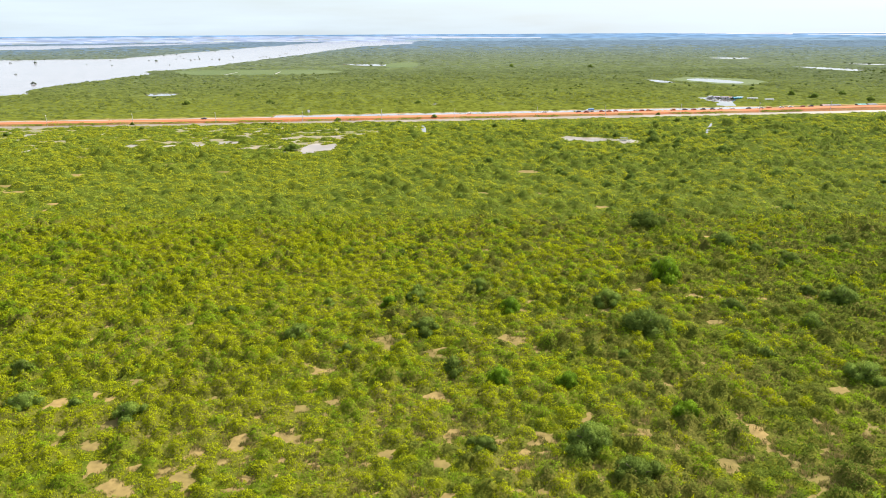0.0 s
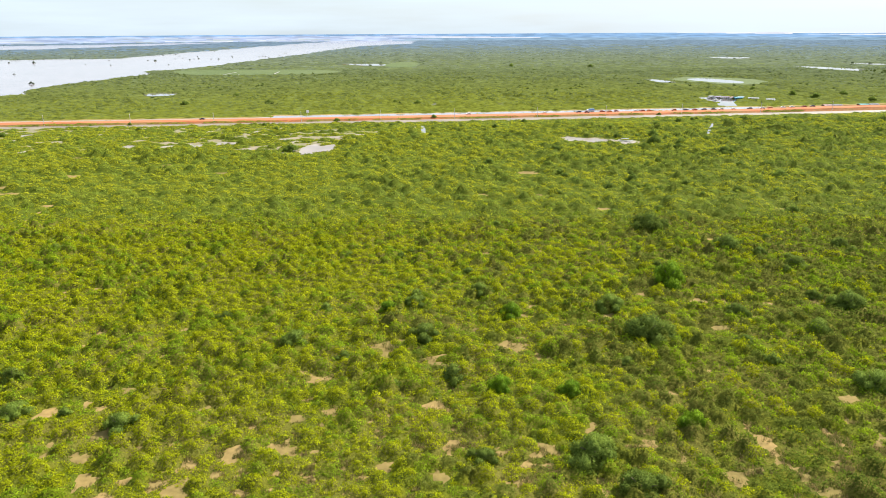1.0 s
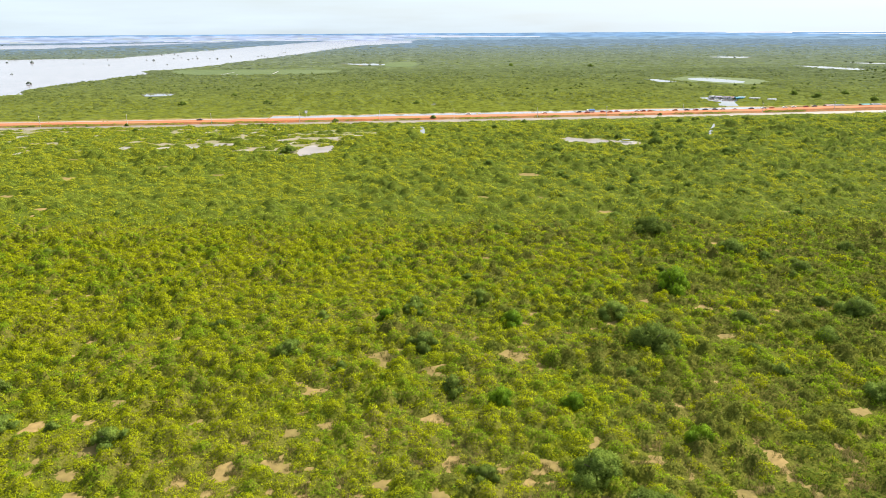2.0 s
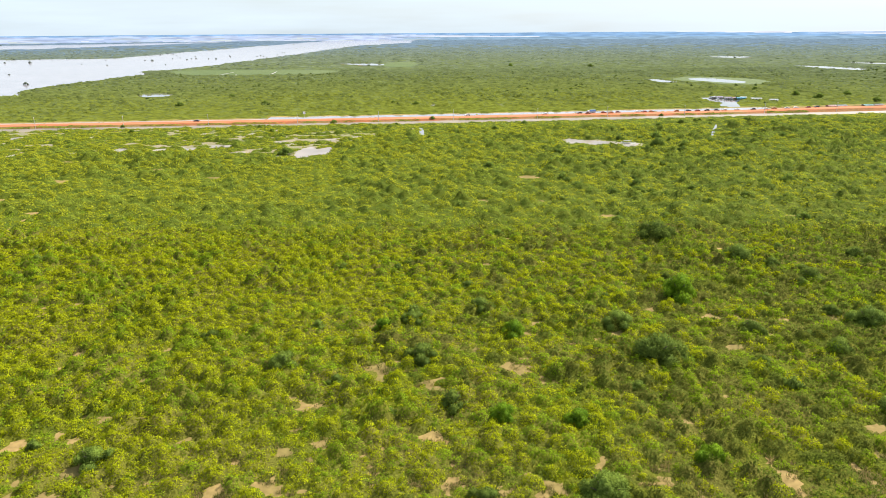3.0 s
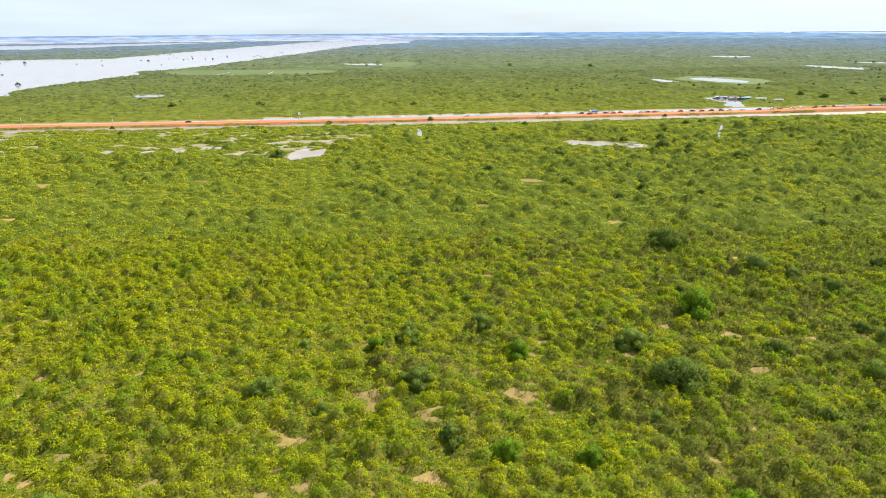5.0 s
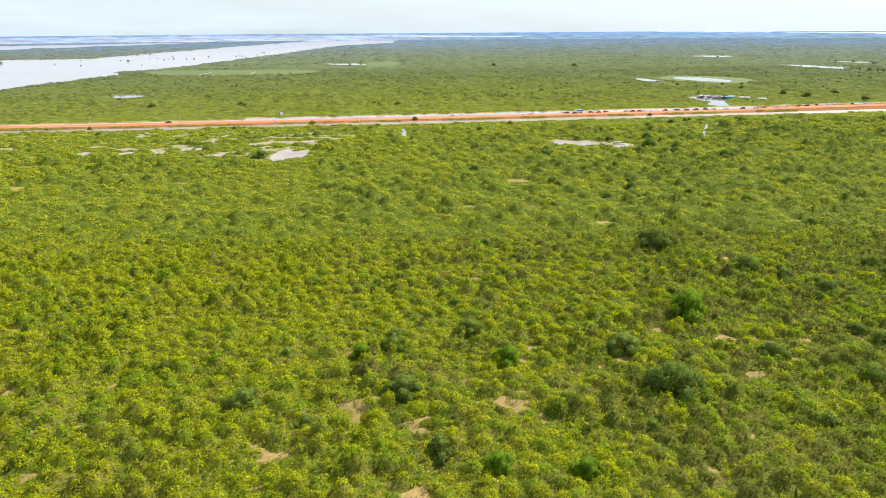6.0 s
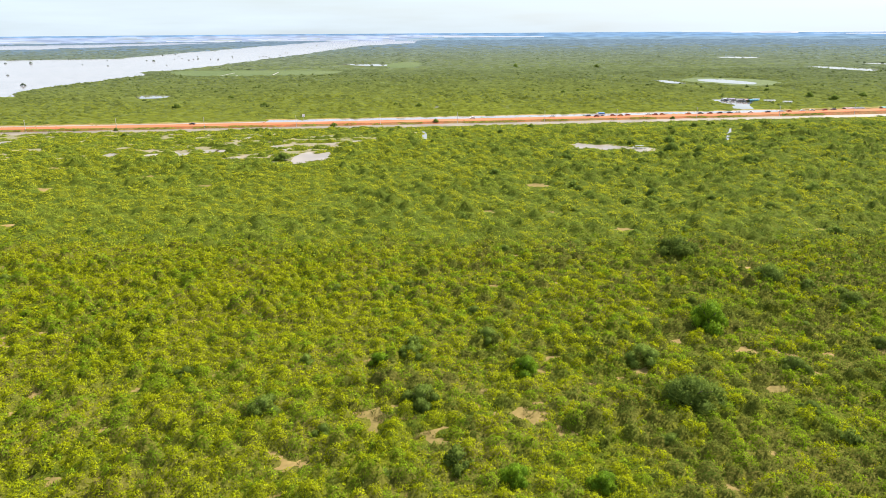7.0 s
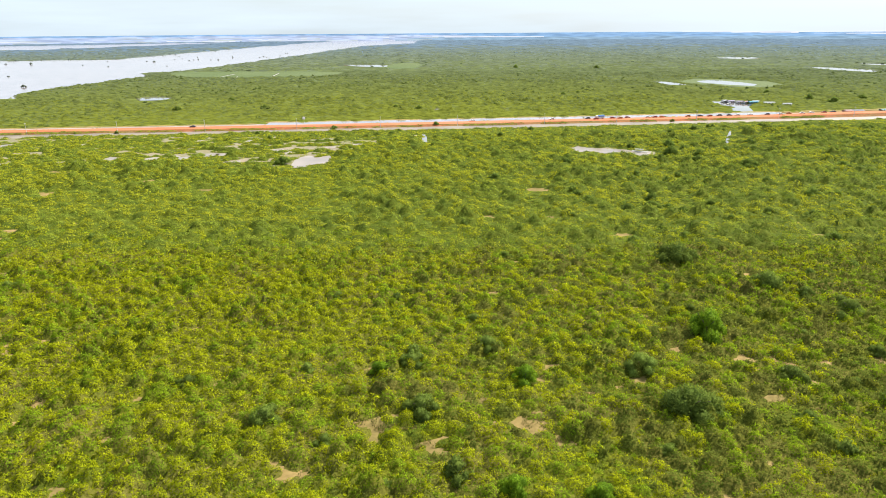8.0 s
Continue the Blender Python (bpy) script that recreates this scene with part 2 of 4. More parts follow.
def curve_round(points, steps, wobble, seed):
    """A closed, smoothed and slightly ragged outline through a few plan points."""
    p = np.array(points, float)
    n, out = len(p), []
    for i in range(n):
        a, b, c, d = p[i - 1], p[i], p[(i + 1) % n], p[(i + 2) % n]
        for k in range(steps):
            s = k / steps
            q = 0.5 * (2 * b + (c - a) * s + (2 * a - 5 * b + 4 * c - d) * s * s + (3 * b - a - 3 * c + d) * s**3)
            w = noise.noise_vector((q[0] / (wobble * 6 + 1), q[1] / (wobble * 6 + 1), seed)) * wobble
            out.append((q[0] + w.x, q[1] + w.y))
    return np.array(out)


def inside(poly, x, y):
    """Which of the points lie within an outline."""
    hit = np.zeros(len(x), bool)
    px, py = poly[:, 0], poly[:, 1]
    qx, qy = np.roll(px, -1), np.roll(py, -1)
    near = (x > px.min()) & (x < px.max()) & (y > py.min()) & (y < py.max())
    xs, ys = x[near], y[near]
    some = np.zeros(len(xs), bool)
    for a, b, c, d in zip(px, py, qx, qy):
        if b != d:
            some ^= ((b > ys) != (d > ys)) & (xs < (c - a) * (ys - b) / (d - b) + a)
    hit[near] = some
    return hit


def sheet(name, outline, z, material, label, category):
    bm = bmesh.new()
    face = bm.faces.new([bm.verts.new((x, y, z)) for x, y in outline])
    bmesh.ops.triangulate(bm, faces=[face])
    if sum(f.normal.z for f in bm.faces) < 0:
        bmesh.ops.reverse_faces(bm, faces=bm.faces[:])
    me = bpy.data.meshes.new(name)
    bm.to_mesh(me)
    bm.free()
    me.materials.append(material)
    return tagged(new(name, me), label=label, category=category, kind="structure")


LAKE_SHORE = [
    (-1500, 450), (-700, 590), (-444, 671), (-449, 757), (-451, 829), (-442, 938), (-438, 1037), (-464, 1113), (-433, 1176), (-418, 1311), (-394, 1679),
    (-374, 1948), (-337, 2745), (-237, 3155), (-129, 3550), (-136, 4217), (-100, 4450), (-640, 4450), (-733, 4102), (-797, 2584), (-788, 1795),
    (-801, 1687), (-923, 1669), (-1066, 1639), (-1700, 1600), (-2400, 900),
]
CHANNEL_SHORE = [
    (-2900, 2150), (-1587, 2513), (-1477, 2683), (-1403, 2989), (-1310, 3373), (-1221, 3968), (-1250, 4200), (-1450, 4130), (-1626, 3950), (-1821, 3700),
    (-2233, 3400), (-3100, 3000),
]
POND_WEST = [(-74, 347), (-76, 366), (-71, 377), (-65.8, 372), (-60.5, 377), (-56.5, 364), (-58.2, 353), (-63.0, 354), (-66, 347), (-70, 344)]
POND_EAST = [(71.3, 400), (84.3, 394), (98.1, 389), (111, 382), (101.2, 370), (98.6, 376), (93.1, 383), (84.8, 378), (78.3, 385), (70, 384)]
DITCH_WEST = [(-13.8, 452), (-12.4, 452), (-10.0, 420), (-11.9, 414), (-13.2, 428)]
DITCH_EAST = [(182, 458), (183, 458), (162, 411), (160.8, 412), (173, 439)]
BOAT_POND = [(236, 636), (249, 638), (263, 612), (252, 588), (237, 552), (229, 552), (231, 575), (239, 592), (234, 608)]
OVAL_POND = [(310, 872), (335, 896), (353, 868), (360, 828), (347, 802), (333, 815), (317, 838)]
SLIM_POND = [(253, 876), (274, 874), (284, 828), (262, 826)]
FAR_POND = [(572, 1546), (625, 1600), (674, 1608), (686, 1545), (640, 1500), (595, 1528)]
REED_POND = [(593, 1183), (622, 1179), (638, 1123), (661, 1087), (628, 1036), (611, 1064), (591, 1098)]
REED_POND_EAST = [(722, 1290), (774, 1317), (789, 1247), (762, 1204), (733, 1255)]
WEST_POND = [(-305, 706), (-291, 720), (-269, 706), (-266, 685), (-287, 679)]
MEADOW_POND = [(-201, 1354), (-159, 1373), (-111, 1335), (-106, 1276), (-148, 1281)]
SMALL_POND = [(49, 595), (54, 596), (54, 578), (50, 577)]
SMALL_POND_WEST = [(-11, 597), (-2, 594), (-3, 584), (-10, 585)]
MEADOW_WEST = [(-420, 1150), (-187, 1140), (-165, 1041), (-295, 990), (-395, 1040)]
MEADOW_NORTH = [(-104, 1370), (-54, 1415), (-38, 1249), (-78, 1170), (-104, 1235)]
OVAL_MEADOW = [(284, 868), (306, 906), (338, 921), (391, 873), (388, 816), (344, 784), (300, 818)]
MARSH_EDGE = [(-330, 436), (-236, 448), (-142, 446), (-82, 444), (-33, 430), (-46, 398), (-60, 386), (-82, 344), (-112, 356), (-165, 366), (-206, 356), (-270, 340)]

WATERS = {
    "lake": (LAKE_SHORE, 12.0, LAKE, "wide pale silty lake with drowned trees"),
    "channel": (CHANNEL_SHORE, 14.0, LAKE, "pale flooded channel behind a wooded tongue of land"),
    "pond_1": (POND_WEST, 1.6, MARSH, "shallow pale pond among the shrubs"),
    "pond_2": (POND_EAST, 1.6, MARSH, "long muddy pond with wet sand at its rim"),
    "ditch_1": (DITCH_WEST, 0.7, POOL, "narrow bright ditch of still water"),
    "ditch_2": (DITCH_EAST, 0.5, POOL, "narrow bright ditch of still water"),
    "pond_3": (BOAT_POND, 3.0, POOL, "bright still pond beside floating houses"),
    "pond_4": (OVAL_POND, 4.0, POOL, "oval blue-white pond set in a green meadow"),
    "pond_5": (SLIM_POND, 4.0, POOL, "slim blue-white pond"),
    "pond_6": (FAR_POND, 9.0, POOL, "far blue pond among woods"),
    "pond_7": (REED_POND, 9.0, POOL, "broken reedy flood water"),
    "pond_8": (REED_POND_EAST, 12.0, POOL, "broken reedy flood water"),
    "pond_9": (WEST_POND, 3.0, POOL, "blue-white pond edged with dark bushes"),
    "pond_10": (MEADOW_POND, 6.0, POOL, "bright pond beside a meadow"),
    "pond_11": (SMALL_POND, 0.8, POOL, "small bright pool"),
    "pond_12": (SMALL_POND_WEST, 1.0, POOL, "small bright pool"),
}
PUDDLES = [
    (-254, 416, 3.4), (-247, 394, 3.0), (-209, 414, 3.2), (-173, 371, 3.0), (-151, 370, 3.2), (-124, 381, 3.6), (-177, 434, 2.2), (-146, 428, 2.4), (-220, 357, 3.2), (-142, 375, 3.0),
    (-92, 395, 3.4), (-118, 382, 3.0), (-106, 359, 3.4), (-116, 427, 2.4), (-49, 411, 2.6), (-50, 366, 1.8), (-19, 445, 1.6), (-64, 404, 2.6), (-26, 421, 1.6), (-84, 386, 2.6), (-134, 371, 2.8),
]
for i, (px, py, pr) in enumerate(PUDDLES):
    ring = [(px + pr * 1.2 * math.cos(a), py + pr * (1.5 + 0.5 * math.sin(3 * a + i)) * math.sin(a)) for a in np.arange(0, 6.2, 0.9)]
    WATERS[f"pond_{i + 13}"] = (ring, 1.4, MARSH, "shallow bright puddle between muddy shrubs")
OUTLINES = {k: curve_round(p, 8, w, i) for i, (k, (p, w, _, _)) in enumerate(WATERS.items())}
GREENS = {
    "meadow_1": (MEADOW_WEST, "flat pale green flooded meadow"),
    "meadow_2": (MEADOW_NORTH, "flat pale green meadow beside a pond"),
    "meadow_3": (OVAL_MEADOW, "bright green meadow round an oval pond"),
}
GREEN_OUTLINES = {k: curve_round(p, 6, 5.0, 40 + i) for i, (k, (p, _)) in enumerate(GREENS.items())}
MARSH_OUTLINE = curve_round(MARSH_EDGE, 6, 6.0, 77)

# bare sandy clearings: x, y, radius
CLEARINGS_NEAR = [
    (53.2, 79.8, 1.9), (40.6, 81.1, 1.7), (-0.2, 83.3, 2.4), (-57.7, 101.8, 2.0), (-53.1, 95.5, 1.9), (-53.6, 88.4, 2.6), (-50.6, 82.9, 2.6), (-46.6, 78.4, 2.4), (-44.9, 82.9, 1.6), (-43.8, 77.3, 2.2), (12.3, 85.8, 1.9), (-36.6, 86.2, 1.8), (48.2, 86.4, 2.2),
    (35.9, 87.9, 1.4), (16.1, 89.2, 1.3), (-31.3, 90.3, 1.9), (30.8, 90.5, 1.4), (-53.2, 94.3, 2.7), (-30.6, 95.9, 1.5), (-11.7, 97.4, 1.4), (-24.0, 98.8, 2.1),
    (6.2, 101.6, 1.2), (-2.3, 102.5, 2.6), (69.1, 104.1, 2.9), (-23.8, 104.4, 1.3), (27.8, 105.1, 1.0), (39.9, 105.9, 2.2), (-49.2, 107.7, 1.9), (-55.4, 108.2, 2.0),
    (-20.0, 111.5, 1.3), (-1.0, 117.1, 2.7), (15.2, 123.3, 2.3), (74.2, 124.6, 1.0), (-14.9, 125.6, 1.4), (64.6, 127.3, 1.3), (31.9, 127.8, 1.2),
]
CLEARINGS_FAR = [
    (-21.6, 129.2, 1.2), (64.1, 129.2, 1.0), (-66.3, 131.0, 1.7), (-37.3, 131.1, 1.1), (58.2, 132.9, 2.6), (60.2, 133.3, 1.7), (54.6, 134.5, 1.1), (26.0, 138.2, 1.3),
    (17.6, 139.4, 2.5), (7.9, 149.6, 1.2), (47.2, 151.8, 2.5), (71.9, 166.0, 2.1), (12.2, 182.9, 1.4), (79.6, 196.3, 1.6), (-137.6, 214.7, 2.0), (118.5, 231.2, 2.2),
    (56.3, 232.5, 2.9), (-142.9, 240.9, 2.4), (119.0, 245.3, 1.9), (38.4, 254.4, 2.0), (16.3, 254.9, 2.0), (38.2, 296.5, 4.1),
    (-139.5, 221.0, 1.8), (-141.0, 231.0, 1.8), (-168.0, 262.0, 3.0), (-130.0, 318.0, 3.0), (-98.0, 300.0, 2.6),
]
rng = np.random.default_rng(11)


def value_noise(x, y, size, seed):
    """Smooth noise between 0 and 1 over the plan, for arrays."""
    u, v = x / size, y / size
    i, j = np.floor(u).astype(np.int64), np.floor(v).astype(np.int64)
    f, g = u - i, v - j
    f, g = f * f * (3 - 2 * f), g * g * (3 - 2 * g)

    def h(a, b):
        n = (a * 374761393 + b * 668265263 + seed * 974634777) & 0x7FFFFFFF
        n = ((n ^ (n >> 13)) * 1274126177) & 0x7FFFFFFF
        return ((n ^ (n >> 16)) & 0xFFFF) / 65535.0

    return (h(i, j) * (1 - f) + h(i + 1, j) * f) * (1 - g) + (h(i, j + 1) * (1 - f) + h(i + 1, j + 1) * f) * g


def small_gaps():
    """Many small bare spots between the shrubs, in drifts, most of them in the middle of the near scrub."""
    g = np.random.default_rng(17)
    y = 74 + 150 * g.random(1500) ** 1.3
    x = g.uniform(-0.62, 0.66, 1500) * (y + 15)
    drift = value_noise(x, y, 22.0, 61) * 0.6 + value_noise(x, y, 8.0, 62) * 0.4
    k = (drift > 0.50) & (g.random(1500) < np.clip(0.85 - (y - 80) / 170, 0.12, 1) * np.clip(1.0 + x / 90, 0.25, 1))
    return np.stack([x, y, 0.45 + 0.75 * g.random(1500) ** 2 + 0.002 * y], 1)[k]


CLEARINGS = np.concatenate([np.array([(a, b, r * 0.8) for a, b, r in CLEARINGS_NEAR] + [(a, b, r * (1.25 if b > 180 else 0.72)) for a, b, r in CLEARINGS_FAR]), small_gaps()])


def open_ground(x, y):
    """Where nothing woody grows: water, road and its ditches, meadows."""
    foot = road_y(x)
    bare = (y > foot - 11 + 5 * (value_noise(x, y, 14, 3) - 0.5)) & (y < foot + np.where(x > -130, 38, 31) + 6 * (value_noise(x, y, 20, 4) - 0.5)) & (np.abs(x) < 900)
    for o in (*OUTLINES.values(), *GREEN_OUTLINES.values()):
        bare |= inside(o, x, y)
    return bare


# ---- large structure ----
def build_ground():
    radii = np.r_[0, np.geomspace(20, 4950, 70)]
    turn = np.linspace(0, 2 * np.pi, 121)[:-1]
    verts = [(0, 0, 0)]
    for r in radii[1:]:
        for a in turn:
            x, y = r * math.sin(a), r * math.cos(a)
            verts.append((x, y, 0.25 * noise.noise((x / 25, y / 25, 0)) * (1 if r < 330 else 0) - 0.02))
    n = len(turn)
    faces = [(0, 1 + (k + 1) % n, 1 + k) for k in range(n)]
    for ring in range(len(radii) - 2):
        a, b = 1 + ring * n, 1 + (ring + 1) * n
        faces += [(a + k, a + (k + 1) % n, b + (k + 1) % n, b + k) for k in range(n)]
    tagged(new("ground", mesh_of("ground", verts, faces, SAND)), "flat sandy flood plain of pale tan soil", "ground", kind="structure")


def build_backdrop():
    """The far rim of the plain, lifted to the line where a round earth would end it: woods, fields and strips of flood
    water, with haze painted into their colours.
    """
    verts, faces, slots, n, rows = [], [], [], 720, 22
    for i in range(rows):
        f = i / (rows - 1)
        r, z = 4480 + 400 * f, -1.0 + 42 * f
        for k in range(n):
            a = 2 * math.pi * k / n
            verts.append((r * math.sin(a), r * math.cos(a), z + (1.0 * noise.noise((math.sin(a) * 60, math.cos(a) * 60, f * 9)) if i else 0)))
    for i in range(rows - 1):
        for k in range(n):
            faces.append((i * n + k, i * n + (k + 1) % n, (i + 1) * n + (k + 1) % n, (i + 1) * n + k))
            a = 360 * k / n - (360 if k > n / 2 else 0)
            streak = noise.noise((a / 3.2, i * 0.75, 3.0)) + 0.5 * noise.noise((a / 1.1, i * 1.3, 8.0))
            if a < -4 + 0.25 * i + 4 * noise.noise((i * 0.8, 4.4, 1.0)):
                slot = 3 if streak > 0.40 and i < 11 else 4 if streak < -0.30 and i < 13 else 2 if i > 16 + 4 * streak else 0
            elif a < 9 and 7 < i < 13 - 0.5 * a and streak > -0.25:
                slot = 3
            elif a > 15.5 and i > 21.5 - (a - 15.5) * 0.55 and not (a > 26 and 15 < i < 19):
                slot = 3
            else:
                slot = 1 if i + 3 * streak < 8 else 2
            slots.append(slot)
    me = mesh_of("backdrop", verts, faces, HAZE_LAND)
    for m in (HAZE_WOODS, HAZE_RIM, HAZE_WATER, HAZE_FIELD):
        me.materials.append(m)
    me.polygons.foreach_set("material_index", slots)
    tagged(new("backdrop", me), "far line of land at the horizon, blue with painted haze", "horizon", kind="structure")


build_ground()
build_backdrop()
for (name, (_, _, material, label)) in WATERS.items():
    sheet(name, OUTLINES[name], 0.32, material, label, "water")
for name, (_, label) in GREENS.items():
    sheet(name, GREEN_OUTLINES[name], 0.26, MEADOW, label, "meadow")
for name, path in (("path_1", [(-322, 1019), (-320, 1019), (-319.5, 1080), (-321.5, 1080)]), ("path_2", [(-246, 992), (-244, 992), (-254, 1087), (-256, 1087)]), ("path_3", [(-294, 997), (-292, 997), (-298, 1023), (-300, 1023)])):
    sheet(name, curve_round(path, 4, 0.6, 9), 0.34, MARSH, "narrow pale wet path across the meadow", "path")
POND_RIM = [(70, 404), (80, 410), (95, 400), (108, 390), (113, 382), (102, 367), (98, 374), (93, 380), (85, 376), (78, 382), (68, 382)]
sheet("mud_rim", curve_round(POND_RIM, 6, 1.4, 12), 0.29, MUD, "wet brown mud round the long pond", "mud")
sheet("mudflat", MARSH_OUTLINE, 0.27, MUD, "wet pale mud between sparse shrubs", "mud")


def strip(name, x0, x1, offsets, material, label, category, wob=0.0, step=6.0):
    """A band along the road: pairs of (distance from the bank's foot, height)."""
    xs = np.arange(x0, x1 + 1e-6, step)
    verts, faces, w = [], [], len(offsets)
    for x in xs:
        for k, (d, z) in enumerate(offsets):
            s = wob * noise.noise((x / 17, k * 3.7, 5.0)) if wob else 0
            lift = 1.0 + (0.55 * min(1.0, max(0.0, (x - 240) / 60)) if z > 0.6 else 0)
            verts.append((x, road_y(x) + d + s, z * lift + (0.12 * noise.noise((x / 9, d, 1.0)) if z > 0.6 else 0)))
    for i in range(len(xs) - 1):
        faces += [(i * w + k, (i + 1) * w + k, (i + 1) * w + k + 1, i * w + k + 1) for k in range(w - 1)]
    return tagged(new(name, mesh_of(name, verts, faces, material)), label, category, kind="structure")


strip("canal_1", -900, 900, ((-15.5, 0.30), (-1.0, 0.30)), DITCH_WATER, "pale muddy water along the road's foot", "water", wob=1.6)
strip("canal_2", -125, 262, ((15.5, 0.30), (38, 0.30)), LAKE, "bright canal water behind the road", "water", wob=2.0)
strip("canal_3", -900, -125, ((15.5, 0.30), (29, 0.30)), MARSH, "pale shallow water behind the road", "water", wob=2.5)
strip("bank_1", -900, 900, ((-1.5, 0.2), (0.6, 0.7), (2.6, 1.35)), BANK, "rough orange earth bank with sparse weeds", "bank", wob=0.5, step=3.0)
strip("road", -900, 900, ((2.6, 1.35), (3.4, 1.55), (9.0, 1.7), (14.0, 1.5), (17.0, 0.2)), LATERITE, "raised orange laterite dirt road", "road", wob=0.25, step=3.0)
strip("canal_4", 262, 900, ((15.5, 0.30), (27, 0.30)), MARSH, "pale shallow water behind the road", "water", wob=2.5)
strip("bank_3", -900, -128, ((27, 0.2), (30, 0.5), (35, 0.3)), DRY, "dry brown grass bank beyond the road", "bank", wob=2.0)
strip("bank_2", -128, 900, ((36, 0.2), (39, 0.5), (44, 0.3)), DRY, "dry brown grass bank beyond the canal", "bank", wob=2.0)


# ---- plants ----
def spray_template(r, n, size, lumps, seed):
    """One shrub: leafy shoots over a few domes. Returns vertices, quads and core triangles, for a shrub of radius about 1 and height about 1."""
    g = np.random.default_rng(seed)
    heads = [(0.0, 0.0, 0.78, 0.0)] + [(0.55 * math.cos(a), 0.55 * math.sin(a), g.uniform(0.4, 0.62), 0.0) for a in np.linspace(0, 6.28, lumps, endpoint=False) + g.uniform(0, 6)]
    verts, quads_, tris = [], [], []
    for hx, hy, hr, _ in heads:
        base = len(verts)
        rings, sides = 2, 6
        for i in range(rings):
            f = i / rings
            for k in range(sides):
                a = 6.2832 * (k + 0.5 * i) / sides
                q = hr * 0.80 * math.cos(f * 1.35) * g.uniform(0.85, 1.1)
                verts.append((hx + q * math.cos(a), hy + q * math.sin(a), hr * 1.15 * math.sin(f * 1.35)))
        verts.append((hx, hy, hr * 1.02))
        for i in range(rings - 1):
            for k in range(sides):
                a, b = base + i * sides + k, base + i * sides + (k + 1) % sides
                quads_.append((a, b, b + sides, a + sides))
        top = base + rings * sides
        tris += [(top - sides + k, top - sides + (k + 1) % sides, top) for k in range(sides)]
    weights = np.array([h[2] ** 2 for h in heads])
    for k in g.choice(len(heads), n, p=weights / weights.sum()):
        hx, hy, hr, _ = heads[k]
        a, e = g.uniform(0, 6.2832), math.asin(g.uniform(0.02, 1.0))
        nrm = np.array([math.cos(a) * math.cos(e), math.sin(a) * math.cos(e), math.sin(e)])
        p = np.array([hx, hy, 0]) + nrm * hr * g.uniform(0.72, 0.98) * np.array([1, 1, 1.15])
        d = nrm * 0.7 + np.array([0, 0, 0.55]) + g.normal(0, 0.38, 3)
        d /= np.linalg.norm(d)
        s = np.cross(d, g.normal(0, 1, 3))
        s /= np.linalg.norm(s)
        ln = size * g.uniform(0.6, 1.5)
        wd = ln * g.uniform(0.2, 0.32)
        bow = np.cross(d, s) * ln * 0.12
        b = len(verts)
        verts += [p, p + d * ln * 0.45 + s * wd + bow, p + d * ln, p + d * ln * 0.5 - s * wd + bow]
        quads_.append((b, b + 1, b + 2, b + 3))
    return np.array(verts) * (1, 1, r), np.array(quads_, np.int64).reshape(-1, 4), np.array(tris, np.int64).reshape(-1, 3)


def scatter(x, y, radius, height, templates, seed):
    """All shrubs joined: arrays of vertices, quads and triangles."""
    g = np.random.default_rng(seed)
    which = g.integers(0, len(templates), len(x))
    spin = g.uniform(0, 6.2832, len(x))
    squash = g.uniform(0.8, 1.25, len(x))
    vs, qs, ts, base = [], [], [], 0
    for k, (v, q, t) in enumerate(templates):
        i = np.nonzero(which == k)[0]
        if not len(i):
            continue
        c, s = np.cos(spin[i])[:, None], np.sin(spin[i])[:, None]
        vx, vy = v[:, 0] * squash[i][:, None], v[:, 1] / squash[i][:, None]
        px = x[i][:, None] + radius[i][:, None] * (c * vx - s * vy)
        py = y[i][:, None] + radius[i][:, None] * (s * vx + c * vy)
        pz = height[i][:, None] * v[:, 2]
        vs.append(np.stack([px, py, pz], -1).reshape(-1, 3))
        step = (np.arange(len(i)) * len(v) + base)[:, None, None]
        qs.append((q[None] + step).reshape(-1, 4))
        ts.append((t[None] + step).reshape(-1, 3))
        base += len(i) * len(v)
    return np.concatenate(vs), np.concatenate(qs), np.concatenate(ts)


def fan(x, y, margin):
    """The wedge of plain over which the drone looks, with a margin."""
    return np.abs(x) < 0.70 * (0.95 * np.maximum(y, 66) + 20) + margin


def clearing_map():
    """How far each spot of the near plain lies outside the rim of the nearest ragged clearing, on a fine grid."""
    cell, x0, y0, nx, ny = 0.3, -200.0, 68.0, 1334, 900
    far = np.full((ny, nx), 99.0)
    for cx, cy, r in CLEARINGS:
        i, j, n = int((cx - x0) / cell), int((cy - y0) / cell), int((2.4 * r + 3) / cell)
        i0, i1, j0, j1 = max(0, i - n), min(nx, i + n), max(0, j - n), min(ny, j + n)
        if i1 <= i0 or j1 <= j0:
            continue
        gx, gy = np.meshgrid(x0 + cell * np.arange(i0, i1), y0 + cell * np.arange(j0, j1))
        x, y = gx.ravel(), gy.ravel()
        rag = 0.08 + 0.65 * value_noise(x, y, 1.6, 9) + 0.45 * value_noise(x, y, 0.7, 19) + 0.85 * value_noise(x, y, 0.8 * r, 29)
        d = np.sqrt(((x - cx) / 1.35) ** 2 + (y - cy) ** 2) / np.sqrt(rag) - 0.85 * r
        far[j0:j1, i0:i1] = np.minimum(far[j0:j1, i0:i1], d.reshape(gx.shape))
    return cell, x0, y0, far


CLEAR_MAP = clearing_map()


